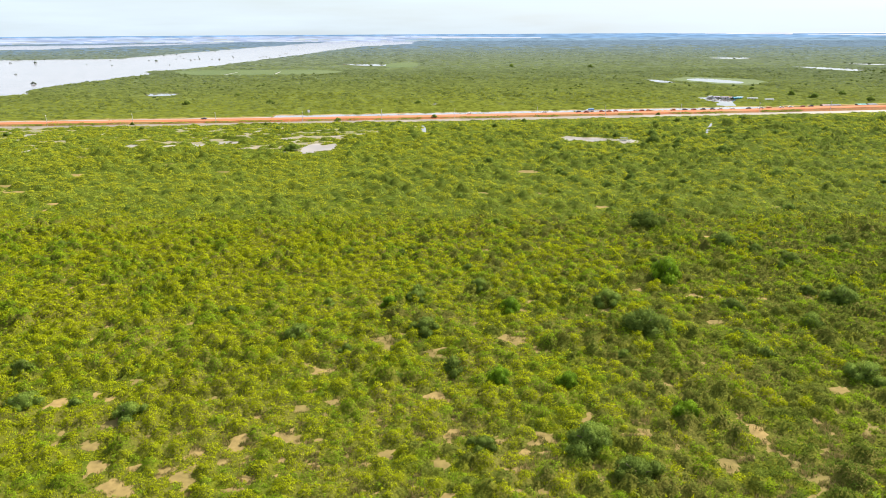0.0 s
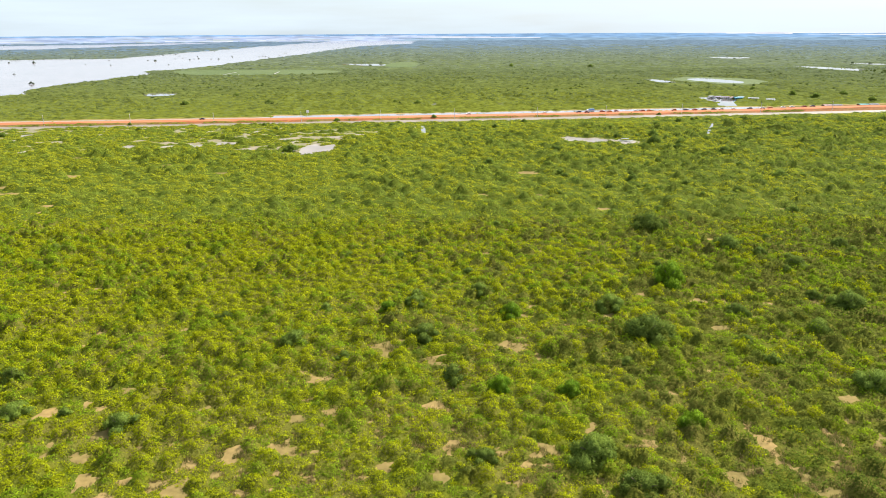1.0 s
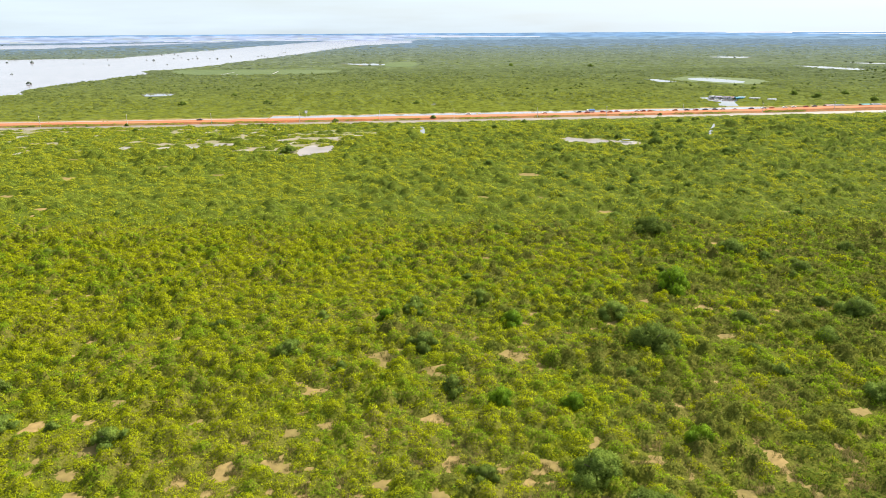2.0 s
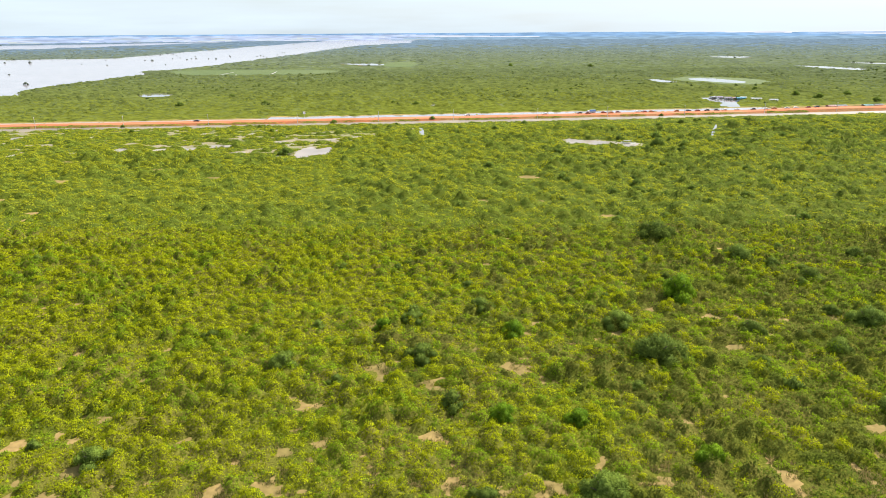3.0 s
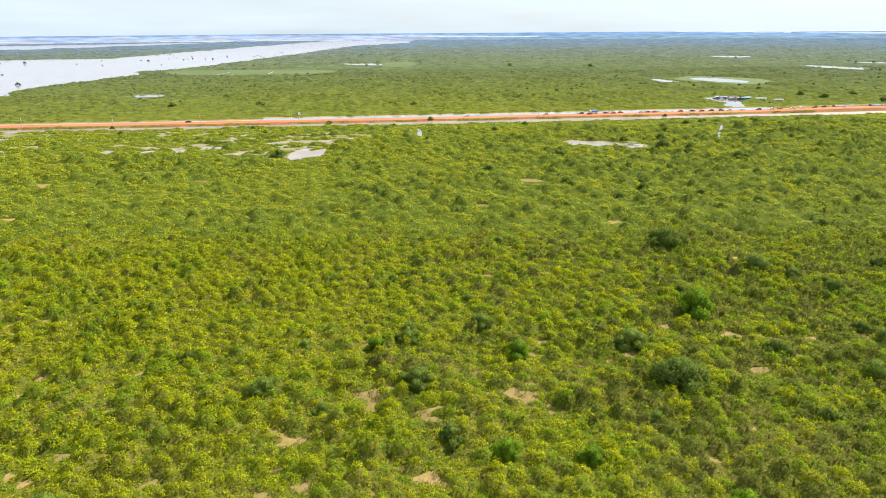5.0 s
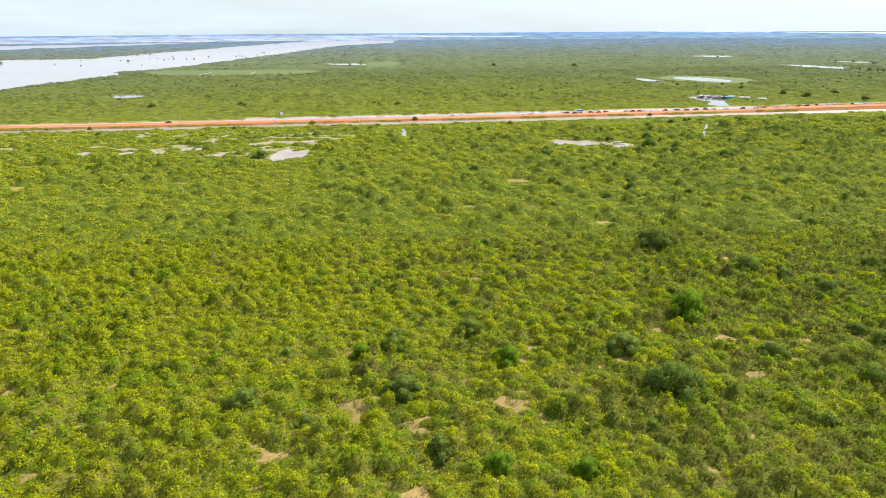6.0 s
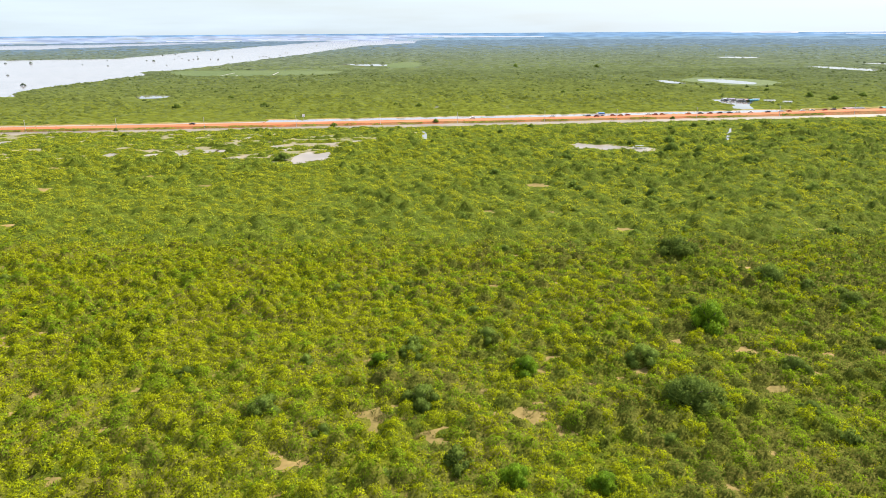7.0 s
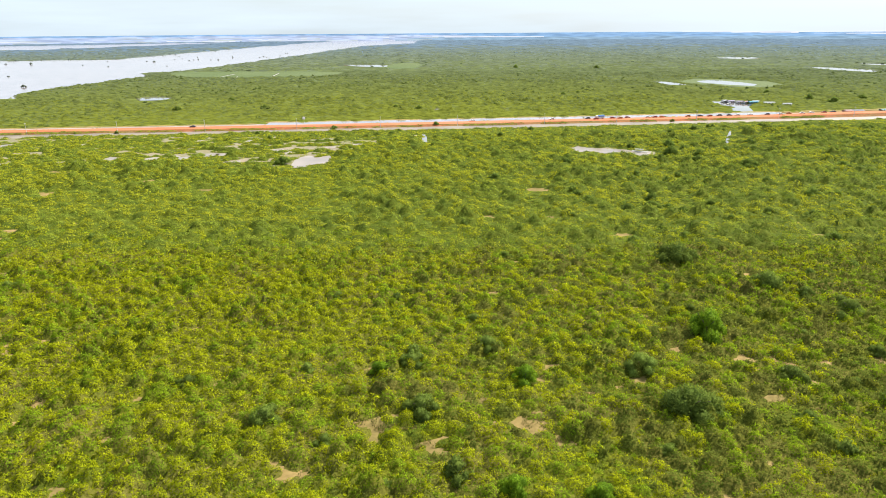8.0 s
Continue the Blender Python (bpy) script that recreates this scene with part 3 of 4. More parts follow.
def clearing(x, y, grow=0.0):
    cell, x0, y0, far = CLEAR_MAP
    i, j = np.rint((x - x0) / cell).astype(int), np.rint((y - y0) / cell).astype(int)
    within = (i >= 0) & (j >= 0) & (i < far.shape[1]) & (j < far.shape[0])
    return within & (far[np.clip(j, 0, far.shape[0] - 1), np.clip(i, 0, far.shape[1] - 1)] < grow)


def stuff(name, arrays, materials, label, category):
    v, q, t = arrays
    return tagged(new(name, quads(name, v, q, t, materials)), label, category, kind="stuff")


# ---- canopy: domes of shrubs, and leafy shoots all over them ----
def dome_grid(x0, x1, y0, y1, pitch, seed, alive, tall, spread=(0.66, 1.0), standing=1.0):
    """Shrubs on a jittered grid: centre, radius and height of each; height 0 where none grows."""
    g = np.random.default_rng(seed)
    xs, ys = np.arange(x0, x1, pitch), np.arange(y0, y1, pitch)
    gx, gy = np.meshgrid(xs, ys)
    cx = gx + g.uniform(0.0, 1.0, gx.shape) * pitch
    cy = gy + g.uniform(0.0, 1.0, gx.shape) * pitch
    r = pitch * g.uniform(*spread, gx.shape)
    h = tall(cx.ravel(), cy.ravel()).reshape(gx.shape) * g.uniform(0.65, 1.3, gx.shape) * (0.55 + 0.5 * r / pitch)
    drift = 0.8 * g.random(gx.size) + 0.5 * value_noise(cx.ravel(), cy.ravel(), pitch * 5.0, seed + 300)
    tone = ((np.argsort(np.argsort(drift)) + 0.5) / gx.size).reshape(gx.shape)
    h = h * np.where(tone > 0.84, standing, 1.0)
    h = np.where(alive(cx.ravel(), cy.ravel()).reshape(gx.shape), h, 0.0)
    return dict(x0=x0, y0=y0, pitch=pitch, cx=cx, cy=cy, r=r, h=h, tone=tone)


def canopy(grids, x, y):
    """Height of the leaf cover over plan points, and which way it faces."""
    best = np.zeros(len(x))
    tone = np.zeros(len(x))
    face = np.zeros((len(x), 3))
    for d, a, b in itertools.product(grids, (-1, 0, 1), (-1, 0, 1)):
        ny, nx = d["cx"].shape
        i, j = np.floor((x - d["x0"]) / d["pitch"]).astype(int), np.floor((y - d["y0"]) / d["pitch"]).astype(int)
        p, q = np.clip(j + b, 0, ny - 1), np.clip(i + a, 0, nx - 1)
        r, h = d["r"][p, q], d["h"][p, q]
        ox, oy = (x - d["cx"][p, q]) / r, (y - d["cy"][p, q]) / r
        z = h * np.maximum(0.0, 1 - ox * ox - oy * oy) ** 0.46
        up = z > best
        best[up] = z[up]
        tone[up] = d["tone"][p, q][up]
        face[up] = np.stack([ox / r, oy / r, z / np.maximum(h, 0.05) ** 2], -1)[up]
    lump = grids[-1]["pitch"] * 0.32
    best = best * (0.64 + 0.68 * value_noise(x, y, lump, 13)) * ~clearing(x, y, -0.75 + 0.8 * value_noise(x, y, 0.5, 14))
    face[:, 2] += 0.03
    return best, face / np.linalg.norm(face, axis=1, keepdims=True), tone


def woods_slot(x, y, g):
    """Which of the woods' leaf colours, hazier with distance, is used at a place, the colours running into one another.
    """
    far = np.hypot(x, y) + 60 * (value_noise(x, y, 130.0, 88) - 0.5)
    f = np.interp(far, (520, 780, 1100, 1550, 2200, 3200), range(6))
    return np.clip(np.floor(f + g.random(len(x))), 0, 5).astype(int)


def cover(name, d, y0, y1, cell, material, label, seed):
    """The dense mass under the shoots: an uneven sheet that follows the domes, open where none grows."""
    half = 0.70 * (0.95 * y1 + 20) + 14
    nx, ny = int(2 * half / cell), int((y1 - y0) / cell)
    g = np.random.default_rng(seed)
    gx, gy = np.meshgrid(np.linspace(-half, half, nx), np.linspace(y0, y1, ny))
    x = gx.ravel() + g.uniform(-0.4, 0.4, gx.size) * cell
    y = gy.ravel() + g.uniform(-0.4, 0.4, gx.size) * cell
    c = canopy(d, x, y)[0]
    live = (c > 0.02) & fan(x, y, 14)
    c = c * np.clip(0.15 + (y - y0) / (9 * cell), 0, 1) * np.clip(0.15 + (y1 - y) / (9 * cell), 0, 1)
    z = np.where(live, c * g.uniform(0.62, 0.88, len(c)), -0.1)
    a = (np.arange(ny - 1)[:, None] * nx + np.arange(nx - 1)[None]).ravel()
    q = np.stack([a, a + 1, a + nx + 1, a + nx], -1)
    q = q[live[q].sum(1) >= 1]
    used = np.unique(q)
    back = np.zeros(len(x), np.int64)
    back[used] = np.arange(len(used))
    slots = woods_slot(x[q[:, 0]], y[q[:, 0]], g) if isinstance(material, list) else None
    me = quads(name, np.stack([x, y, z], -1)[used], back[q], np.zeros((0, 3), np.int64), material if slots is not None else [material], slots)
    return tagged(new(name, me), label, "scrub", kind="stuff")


def shoots(name, d, y0, y1, count, size, slim, materials, label, category, seed, upright=0.3, thinning=1.3, keep=None, ruffle=1.0, tones=(0.55, 0.86), lie=0.15, soft=0.65, lean=0.40):
    """Pointed leafy shoots all over the domes, thinner and larger with distance."""
    g = np.random.default_rng(seed)
    y = y0 + (y1 - y0) * g.random(count * 3)
    half = 0.70 * (0.95 * np.maximum(y, 66) + 20) + 10
    x = g.uniform(-1, 1, count * 3) * half
    far = np.hypot(x, y)
    chance = half * (max(y0, 20) / np.maximum(far, 20)) ** thinning
    k = np.argsort(-np.log(g.random(len(x)) + 1e-12) / chance)[:count]
    x, y, far = x[k], y[k], far[k]
    c, n, tone = canopy(d, x, y)
    k = c > 0.12
    if keep is not None:
        k &= keep(x, y)
    x, y, c, n, far, tone = x[k], y[k], c[k], n[k], far[k], tone[k]
    m = len(x)
    p = np.stack([x, y, c * g.uniform(0.82, 1.0, m)], -1)
    way = (n * 0.55 + np.array([0, 0, upright])) * (1 - lie) + g.normal(0, 0.42 * ruffle, (m, 3))
    flat = g.normal(0, 1, (m, 3))
    flat -= n * (flat * n).sum(1, keepdims=True)
    way += lie * flat / np.linalg.norm(flat, axis=1, keepdims=True)
    way /= np.linalg.norm(way, axis=1, keepdims=True)
    side = np.cross(way, n + g.normal(0, 0.30 * ruffle, (m, 3)))
    side /= np.linalg.norm(side, axis=1, keepdims=True) + 1e-9
    ln = size * (np.maximum(far, 60) / max(y0, 60)) ** 0.75 * g.uniform(0.55, 1.5, m)
    tip = p + way * ln[:, None]
    w = side * (ln * slim * g.uniform(0.7, 1.3, m))[:, None]
    mid = p + way * (ln * 0.3)[:, None]
    v = np.stack([mid - w, mid + w, tip], 1)
    v[:, :, 2] -= (ln * 0.2)[:, None]
    v, soft_n = leaf_normals(v, n, soft)
    t = np.arange(3 * m).reshape(-1, 3)
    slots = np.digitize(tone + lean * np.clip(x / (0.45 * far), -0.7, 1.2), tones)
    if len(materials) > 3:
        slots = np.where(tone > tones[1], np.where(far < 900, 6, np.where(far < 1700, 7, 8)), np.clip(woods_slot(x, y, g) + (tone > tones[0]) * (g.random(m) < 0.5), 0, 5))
    me = quads(name, v.reshape(-1, 3), np.zeros((0, 4), np.int64), t, materials, slots, soft_n)
    return tagged(new(name, me), label, category, kind="stuff")


def gaps_near(x, y):
    return value_noise(x, y, 6.0, 31) * 0.55 + value_noise(x, y, 2.5, 32) * 0.45


def alive_scrub(x, y):
    wet = inside(MARSH_OUTLINE, x, y)
    beside_ditch = inside(OUTLINES["ditch_2"], x - 1.5, y) | inside(OUTLINES["ditch_2"], x + 1.5, y)
    west = np.clip((-x - 60) / 120, 0, 1) * np.clip((y - 190) / 60, 0, 1)
    streak = value_noise(x * 0.45, y, 8.0, 51) * 0.6 + value_noise(x * 0.6, y, 4.0, 52) * 0.4
    patch = value_noise(x * 0.5, y, 5.0, 53) * 0.5 + value_noise(x * 0.7, y, 2.6, 54) * 0.5
    bare = np.where(((x + 92) / 24) ** 2 + ((y - 378) / 30) ** 2 < 1, 0.30, np.where((x > -135) & (y < 425), 0.20, 0.15))
    ok = ~open_ground(x, y) & (~clearing(x, y, 0.0) | (value_noise(x, y, 0.9, 91) > 0.72)) & (gaps_near(x, y) > np.where(y < 150, 0.295, 0.20))
    return ok & (np.where(wet, patch - 0.42 * (1 - streak) - bare, streak - 0.05 - 0.30 * west) > 0) & (y < road_y(x) - np.where(x < -30, 12, 13.5)) & ~beside_ditch


def tall_scrub(x, y):
    """Height of the scrub: lower along the road and on the banks of the ponds."""
    h = 1.75 * (0.55 + 0.9 * value_noise(x, y, 11.0, 33))
    low = np.clip((road_y(x) - 14 - y) / 50, np.where(x < -30, 0.50, 0.30), 1)
    for name, step, aside in itertools.product(("pond_1", "pond_2", "ditch_1", "ditch_2"), (-4, 0, 4, 9, 14), (-3, 0, 3)):
        low = np.where(inside(OUTLINES[name], x + aside, y + step), np.minimum(low, 0.38 + 0.012 * step), low)
    low = np.where(inside(MARSH_OUTLINE, x, y + 5), np.minimum(low, 0.62), low)
    for share in (0.012, 0.025, 0.038):
        low = np.where(clearing(x, y + share * y, 0.3), np.minimum(low, 0.15 + 7 * share), low)
    return h * low


def some(alive, share, size, seed):
    """The same, with only a share of the places taken, in drifts."""
    return lambda x, y: alive(x, y) & (value_noise(x, y, size, seed) * 0.5 + value_noise(x, y, size * 0.31, seed + 1) * 0.5 > 1 - share)


near = [
    dome_grid(-200, 200, 56, 262, 2.7, 21, some(alive_scrub, 0.74, 13.0, 25), lambda x, y: 1.18 * tall_scrub(x, y), (0.40, 0.68), 1.35),
    dome_grid(-200, 200, 56, 262, 1.2, 23, alive_scrub, lambda x, y: 0.58 * tall_scrub(x, y), (0.46, 0.80), 1.2),
    dome_grid(-200, 200, 56, 262, 1.8, 29, alive_scrub, lambda x, y: 0.24 * tall_scrub(x, y)),
]
middle = [
    dome_grid(-430, 430, 170, 560, 4.6, 22, some(alive_scrub, 0.78, 24.0, 26), lambda x, y: 1.65 * tall_scrub(x, y), (0.38, 0.72), 1.45),
    dome_grid(-430, 430, 170, 560, 2.0, 24, alive_scrub, lambda x, y: 0.86 * tall_scrub(x, y), (0.46, 0.80), 1.2),
    dome_grid(-430, 430, 170, 560, 3.0, 30, alive_scrub, lambda x, y: 0.28 * tall_scrub(x, y)),
]


def alive_woods(x, y):
    reeds = (inside(OUTLINES["pond_7"], x, y) | inside(OUTLINES["pond_8"], x, y)) & (value_noise(x * 0.35, y, 26, 77) > 0.47)
    return (~open_ground(x, y) | reeds) & (y > road_y(x) + np.where(x > -130, 40, 33)) & (np.hypot(x, y) < 4480)


def tall_woods(h, size, seed):
    def tall(x, y):
        low = np.clip((y - road_y(x) - 40) / 40, 0.6, 1)
        for k, reach in (("pond_3", 36), ("pond_4", 85), ("pond_5", 85), ("pond_9", 45), ("pond_11", 20), ("pond_12", 20), ("pond_6", 170), ("pond_7", 110), ("pond_8", 110), ("pond_10", 120)):
            for share in (0.25, 0.5, 0.75, 1.0):
                low = np.where(inside(OUTLINES[k], x, y + share * reach), np.minimum(low, 0.08 + 0.3 * share * share), low)
        return h * (0.5 + 0.9 * value_noise(x, y, size, seed)) * low

    return tall


woods = [
    dome_grid(-950, 950, 430, 1280, 7.0, 61, some(alive_woods, 0.74, 45.0, 65), tall_woods(3.0, 60, 62), (0.40, 0.70)),
    dome_grid(-950, 950, 430, 1280, 3.8, 63, alive_woods, tall_woods(1.4, 60, 64), (0.46, 0.8)),
    dome_grid(-950, 950, 430, 1280, 5.0, 66, alive_woods, tall_woods(0.7, 60, 64)),
]
woods_b = [
    dome_grid(-1700, 1700, 930, 2480, 14.0, 71, some(alive_woods, 0.74, 90.0, 75), tall_woods(3.6, 150, 72), (0.4, 0.7)),
    dome_grid(-1700, 1700, 930, 2480, 9.0, 73, alive_woods, tall_woods(2.0, 150, 74)),
]
woods_c = [dome_grid(-3200, 3200, 1880, 4520, 40.0, 81, alive_woods, tall_woods(4.0, 500, 82))]


def fading(y0, y1, rising, seed):
    """Thins shoots out over a stretch, so that two plantings run into one another."""
    g = np.random.default_rng(seed)

    def keep(x, y):
        f = np.clip((y - y0) / (y1 - y0), 0, 1)
        return g.random(len(x)) < (f if rising else 1 - f)

    return keep


behind = [
    dome_grid(-170, 170, -140, 84, 3.8, 27, some(alive_scrub, 0.66, 15.0, 25), lambda x, y: 1.38 * tall_scrub(x, y), (0.38, 0.76), 1.45),
    dome_grid(-170, 170, -140, 84, 2.4, 28, alive_scrub, lambda x, y: 0.50 * tall_scrub(x, y)),
]
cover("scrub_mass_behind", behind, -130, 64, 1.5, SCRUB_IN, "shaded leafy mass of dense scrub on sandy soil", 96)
shoots("scrub_behind", behind, -130, 73, 60000, 0.75, 0.22, SCRUBS, "fine yellow-green leafy shoots of dense scrub", "scrub", 106, thinning=0.0)
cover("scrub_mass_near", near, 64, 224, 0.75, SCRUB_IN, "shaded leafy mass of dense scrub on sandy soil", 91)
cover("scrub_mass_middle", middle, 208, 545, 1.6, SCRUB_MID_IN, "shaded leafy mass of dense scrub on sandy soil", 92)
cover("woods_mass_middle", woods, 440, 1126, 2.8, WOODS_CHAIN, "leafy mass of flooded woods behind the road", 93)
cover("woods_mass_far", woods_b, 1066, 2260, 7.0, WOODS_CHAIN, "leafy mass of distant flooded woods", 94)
cover("woods_mass_horizon", woods_c, 2150, 4440, 24.0, WOODS_CHAIN, "woods near the horizon, grey-green with painted haze", 95)
shoots("scrub_near", near, 72, 244, 1130000, 0.28, 0.22, SCRUBS, "fine yellow-green leafy shoots of dense scrub", "scrub", 101, upright=0.15, lie=0.72, keep=fading(190, 242, False, 5), soft=0.85)
shoots("scrub_middle", middle, 190, 540, 850000, 0.48, 0.26, SCRUBS_MID, "green leafy shoots of scrub reaching to the dirt road", "scrub", 102, keep=fading(190, 242, True, 6), ruffle=0.55, tones=(0.56, 0.85), upright=0.1, lie=0.85, soft=0.9, lean=0.16)
thin_out, thicken, thin_far = fading(960, 1240, False, 7), fading(960, 1160, True, 8), fading(1950, 2420, False, 9)
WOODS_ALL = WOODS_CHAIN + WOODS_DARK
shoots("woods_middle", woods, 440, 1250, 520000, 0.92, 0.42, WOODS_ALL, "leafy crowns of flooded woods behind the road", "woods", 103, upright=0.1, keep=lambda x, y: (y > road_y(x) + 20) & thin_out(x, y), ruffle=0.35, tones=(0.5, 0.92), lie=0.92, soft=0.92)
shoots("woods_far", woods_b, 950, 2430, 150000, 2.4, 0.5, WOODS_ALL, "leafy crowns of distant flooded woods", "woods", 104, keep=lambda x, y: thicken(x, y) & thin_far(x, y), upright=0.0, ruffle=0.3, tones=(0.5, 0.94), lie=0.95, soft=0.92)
shoots("woods_horizon", woods_c, 1900, 4430, 44000, 4.5, 0.8, WOODS_ALL, "crowns near the horizon, grey-green with painted haze", "woods", 105, upright=0.0, ruffle=0.3, tones=(0.5, 0.92), lie=0.97, soft=0.92)


def weeds(x, y):
    d = y - road_y(x)
    return (((d > -3.5) & (d < 2.4)) | ((d > 14.5) & (d < 16.5))) & (value_noise(x, y, 9.0, 17) > np.where(d < 5, 0.48, 0.66))


bank_weeds = [dome_grid(-420, 430, 430, 560, 1.6, 29, weeds, lambda x, y: 0.8 + 1.0 * value_noise(x, y, 7.0, 18))]
shoots("bank_weeds", bank_weeds, 440, 552, 420000, 0.6, 0.3, [SCRUB_MID_GREEN, SCRUB_MID_DULL, SCRUB_MID_DULL], "green weeds on the road bank", "weeds", 107, thinning=0.0, keep=weeds)


def dry_grass():
    """Short tan blades round the rims of the bare spots."""
    g = np.random.default_rng(57)
    c = CLEARINGS[CLEARINGS[:, 1] < 190]
    c = np.repeat(c, 420, axis=0)
    a, d = g.uniform(0, 6.2832, len(c)), np.sqrt(g.random(len(c))) * (1.1 * c[:, 2] + 0.7)
    x, y = c[:, 0] + 1.35 * d * np.cos(a), c[:, 1] + d * np.sin(a)
    k = clearing(x, y, 0.5) & ~clearing(x, y, -0.55) & fan(x, y, 0) & (value_noise(x, y, 0.9, 58) > 0.42)
    x, y = x[k], y[k]
    p = np.stack([x, y, np.full(len(x), 0.05)], -1)
    w = g.normal(0, 0.35, (len(x), 3)) + (0, 0, 1)
    ln = g.uniform(0.18, 0.5, (len(x), 1))
    f = np.cross(w, g.normal(0, 1, (len(x), 3)))
    f *= 0.05 / (np.linalg.norm(f, axis=1, keepdims=True) + 1e-9)
    v = np.stack([p - f, p + f, p + w * ln], 1).reshape(-1, 3)
    me = quads("dry_grass", v, np.zeros((0, 4), np.int64), np.arange(len(v)).reshape(-1, 3), [STRAW, SCRUB_DULL], (g.random(len(x)) < 0.4).astype(int))
    tagged(new("dry_grass", me), "short dry tan grass round sandy clearings", "grass", kind="stuff")


dry_grass()


def woods_trees():
    """Darker, taller crowns standing out of the woods."""
    for name, y0, y1, count, size, seed in (("woods_trees_middle", 560, 1040, 900, 1.8, 64), ("woods_trees_far", 1040, 2000, 800, 2.8, 74), ("woods_trees_horizon", 2000, 4400, 350, 4.0, 84)):
        g = np.random.default_rng(seed)
        y = y0 + (y1 - y0) * np.sqrt(g.random(count * 3))
        x = g.uniform(-1, 1, len(y)) * 0.70 * (0.95 * y + 20)
        shore = inside(OUTLINES["lake"], x - 16 - 0.02 * y, y) | inside(OUTLINES["lake"], x, y + 30)
        k = alive_woods(x, y) & (g.random(len(x)) < np.where(shore, 0.9, 0.15 + 0.9 * value_noise(x, y, size * 30, seed) ** 2))
        x, y = x[k][:count], y[k][:count]
        r = size * g.uniform(0.6, 1.4, len(x))
        t = [spray_template(1.0, 14, 0.4, 2, 400 + seed + i) for i in range(6)]
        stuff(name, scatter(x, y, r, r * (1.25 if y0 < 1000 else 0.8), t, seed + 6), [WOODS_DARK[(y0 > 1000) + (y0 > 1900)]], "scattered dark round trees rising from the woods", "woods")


woods_trees()


def make_tree(name, leaf, n, leaf_size, seed, label):
    """A low round tree about one metre in crown radius: a forked trunk and a lumpy crown of shoots."""
    g = np.random.default_rng(seed)
    base = new(name)
    bm = bmesh.new()
    tube(bm, (0, 0, -0.15), (0.03, 0.02, 0.45), 0.075, 0.05)
    for k in range(5):
        a = 1.2566 * k + g.uniform(-0.3, 0.3)
        tube(bm, (0.03, 0.02, 0.35), (0.5 * math.cos(a), 0.5 * math.sin(a), g.uniform(0.75, 1.0)), 0.035, 0.012, 5)
    part("trunk", bm, BARK, base)
    v, q, t, nrm = [], [], [], []
    at = 0
    for k in range(9):
        a = 6.2832 * k / 8 + g.uniform(-0.4, 0.4)
        d = 0 if k == 8 else g.uniform(0.40, 0.85)
        s = 0.56 if k == 8 else g.uniform(0.26, 0.46)
        z = 0.55 if k == 8 else g.uniform(0.02, 0.5)
        lv, lq, lt = spray_template(1.0, 6, 0.2, 0, seed * 31 + k)
        lv = lv * s * np.array([1, 1, 1.15]) + (d * math.cos(a), d * math.sin(a), z)
        v.append(lv)
        out = lv - (d * math.cos(a), d * math.sin(a), z - 0.1)
        nrm.append(out / (np.linalg.norm(out, axis=1, keepdims=True) + 1e-9))
        q.append(lq + at)
        t.append(lt + at)
        at += len(lv)
        m = int(n * s * s / 1.9)
        u = g.normal(0, 1, (m, 3))
        u[:, 2] = np.abs(u[:, 2]) - 0.25
        u /= np.linalg.norm(u, axis=1, keepdims=True)
        p = u * s * g.uniform(0.62, 1.02, (m, 1)) * np.array([0.95, 0.95, 1.15]) + (d * math.cos(a), d * math.sin(a), z)
        w = u * 0.6 + np.array([0, 0, 0.35]) + g.normal(0, 0.5, (m, 3))
        w /= np.linalg.norm(w, axis=1, keepdims=True)
        f = np.cross(w, u + g.normal(0, 0.45, (m, 3)))
        f /= np.linalg.norm(f, axis=1, keepdims=True)
        ln = leaf_size * g.uniform(0.6, 1.5, (m, 1))
        leaf_v, leaf_n = leaf_normals(np.stack([p - f * ln * 0.32, p + f * ln * 0.32, p + w * ln], 1), u, 0.6)
        v.append(leaf_v.reshape(-1, 3))
        nrm.append(leaf_n)
        t.append(np.arange(3 * m).reshape(-1, 3) + at)
        at += 3 * m
    crown = new("crown", quads("crown", np.concatenate(v), np.concatenate(q), np.concatenate(t), [leaf], normals=np.concatenate(nrm)))
    crown.parent = base
    return tagged(base, label, "tree", "trees in the scrub")


KINDS = [make_tree("bush_tree", DARK_LEAF, 8000, 0.07, s, "low round dark green tree standing in scrub") for s in (1, 2, 3)]
KINDS += [make_tree("bush_tree", FRESH_LEAF, 8000, 0.07, s, "low bright green leafy tree standing in scrub") for s in (4, 5)]
DROWNED = [make_tree("bush_tree", DROWNED_LEAF, 1200, 0.15, s, "dark drowned tree standing in lake water") for s in (8, 9)]
SMALL = [make_tree("bush_tree", DARK_LEAF, 1200, 0.15, s, "small dark green tree above the scrub") for s in (6, 7)]

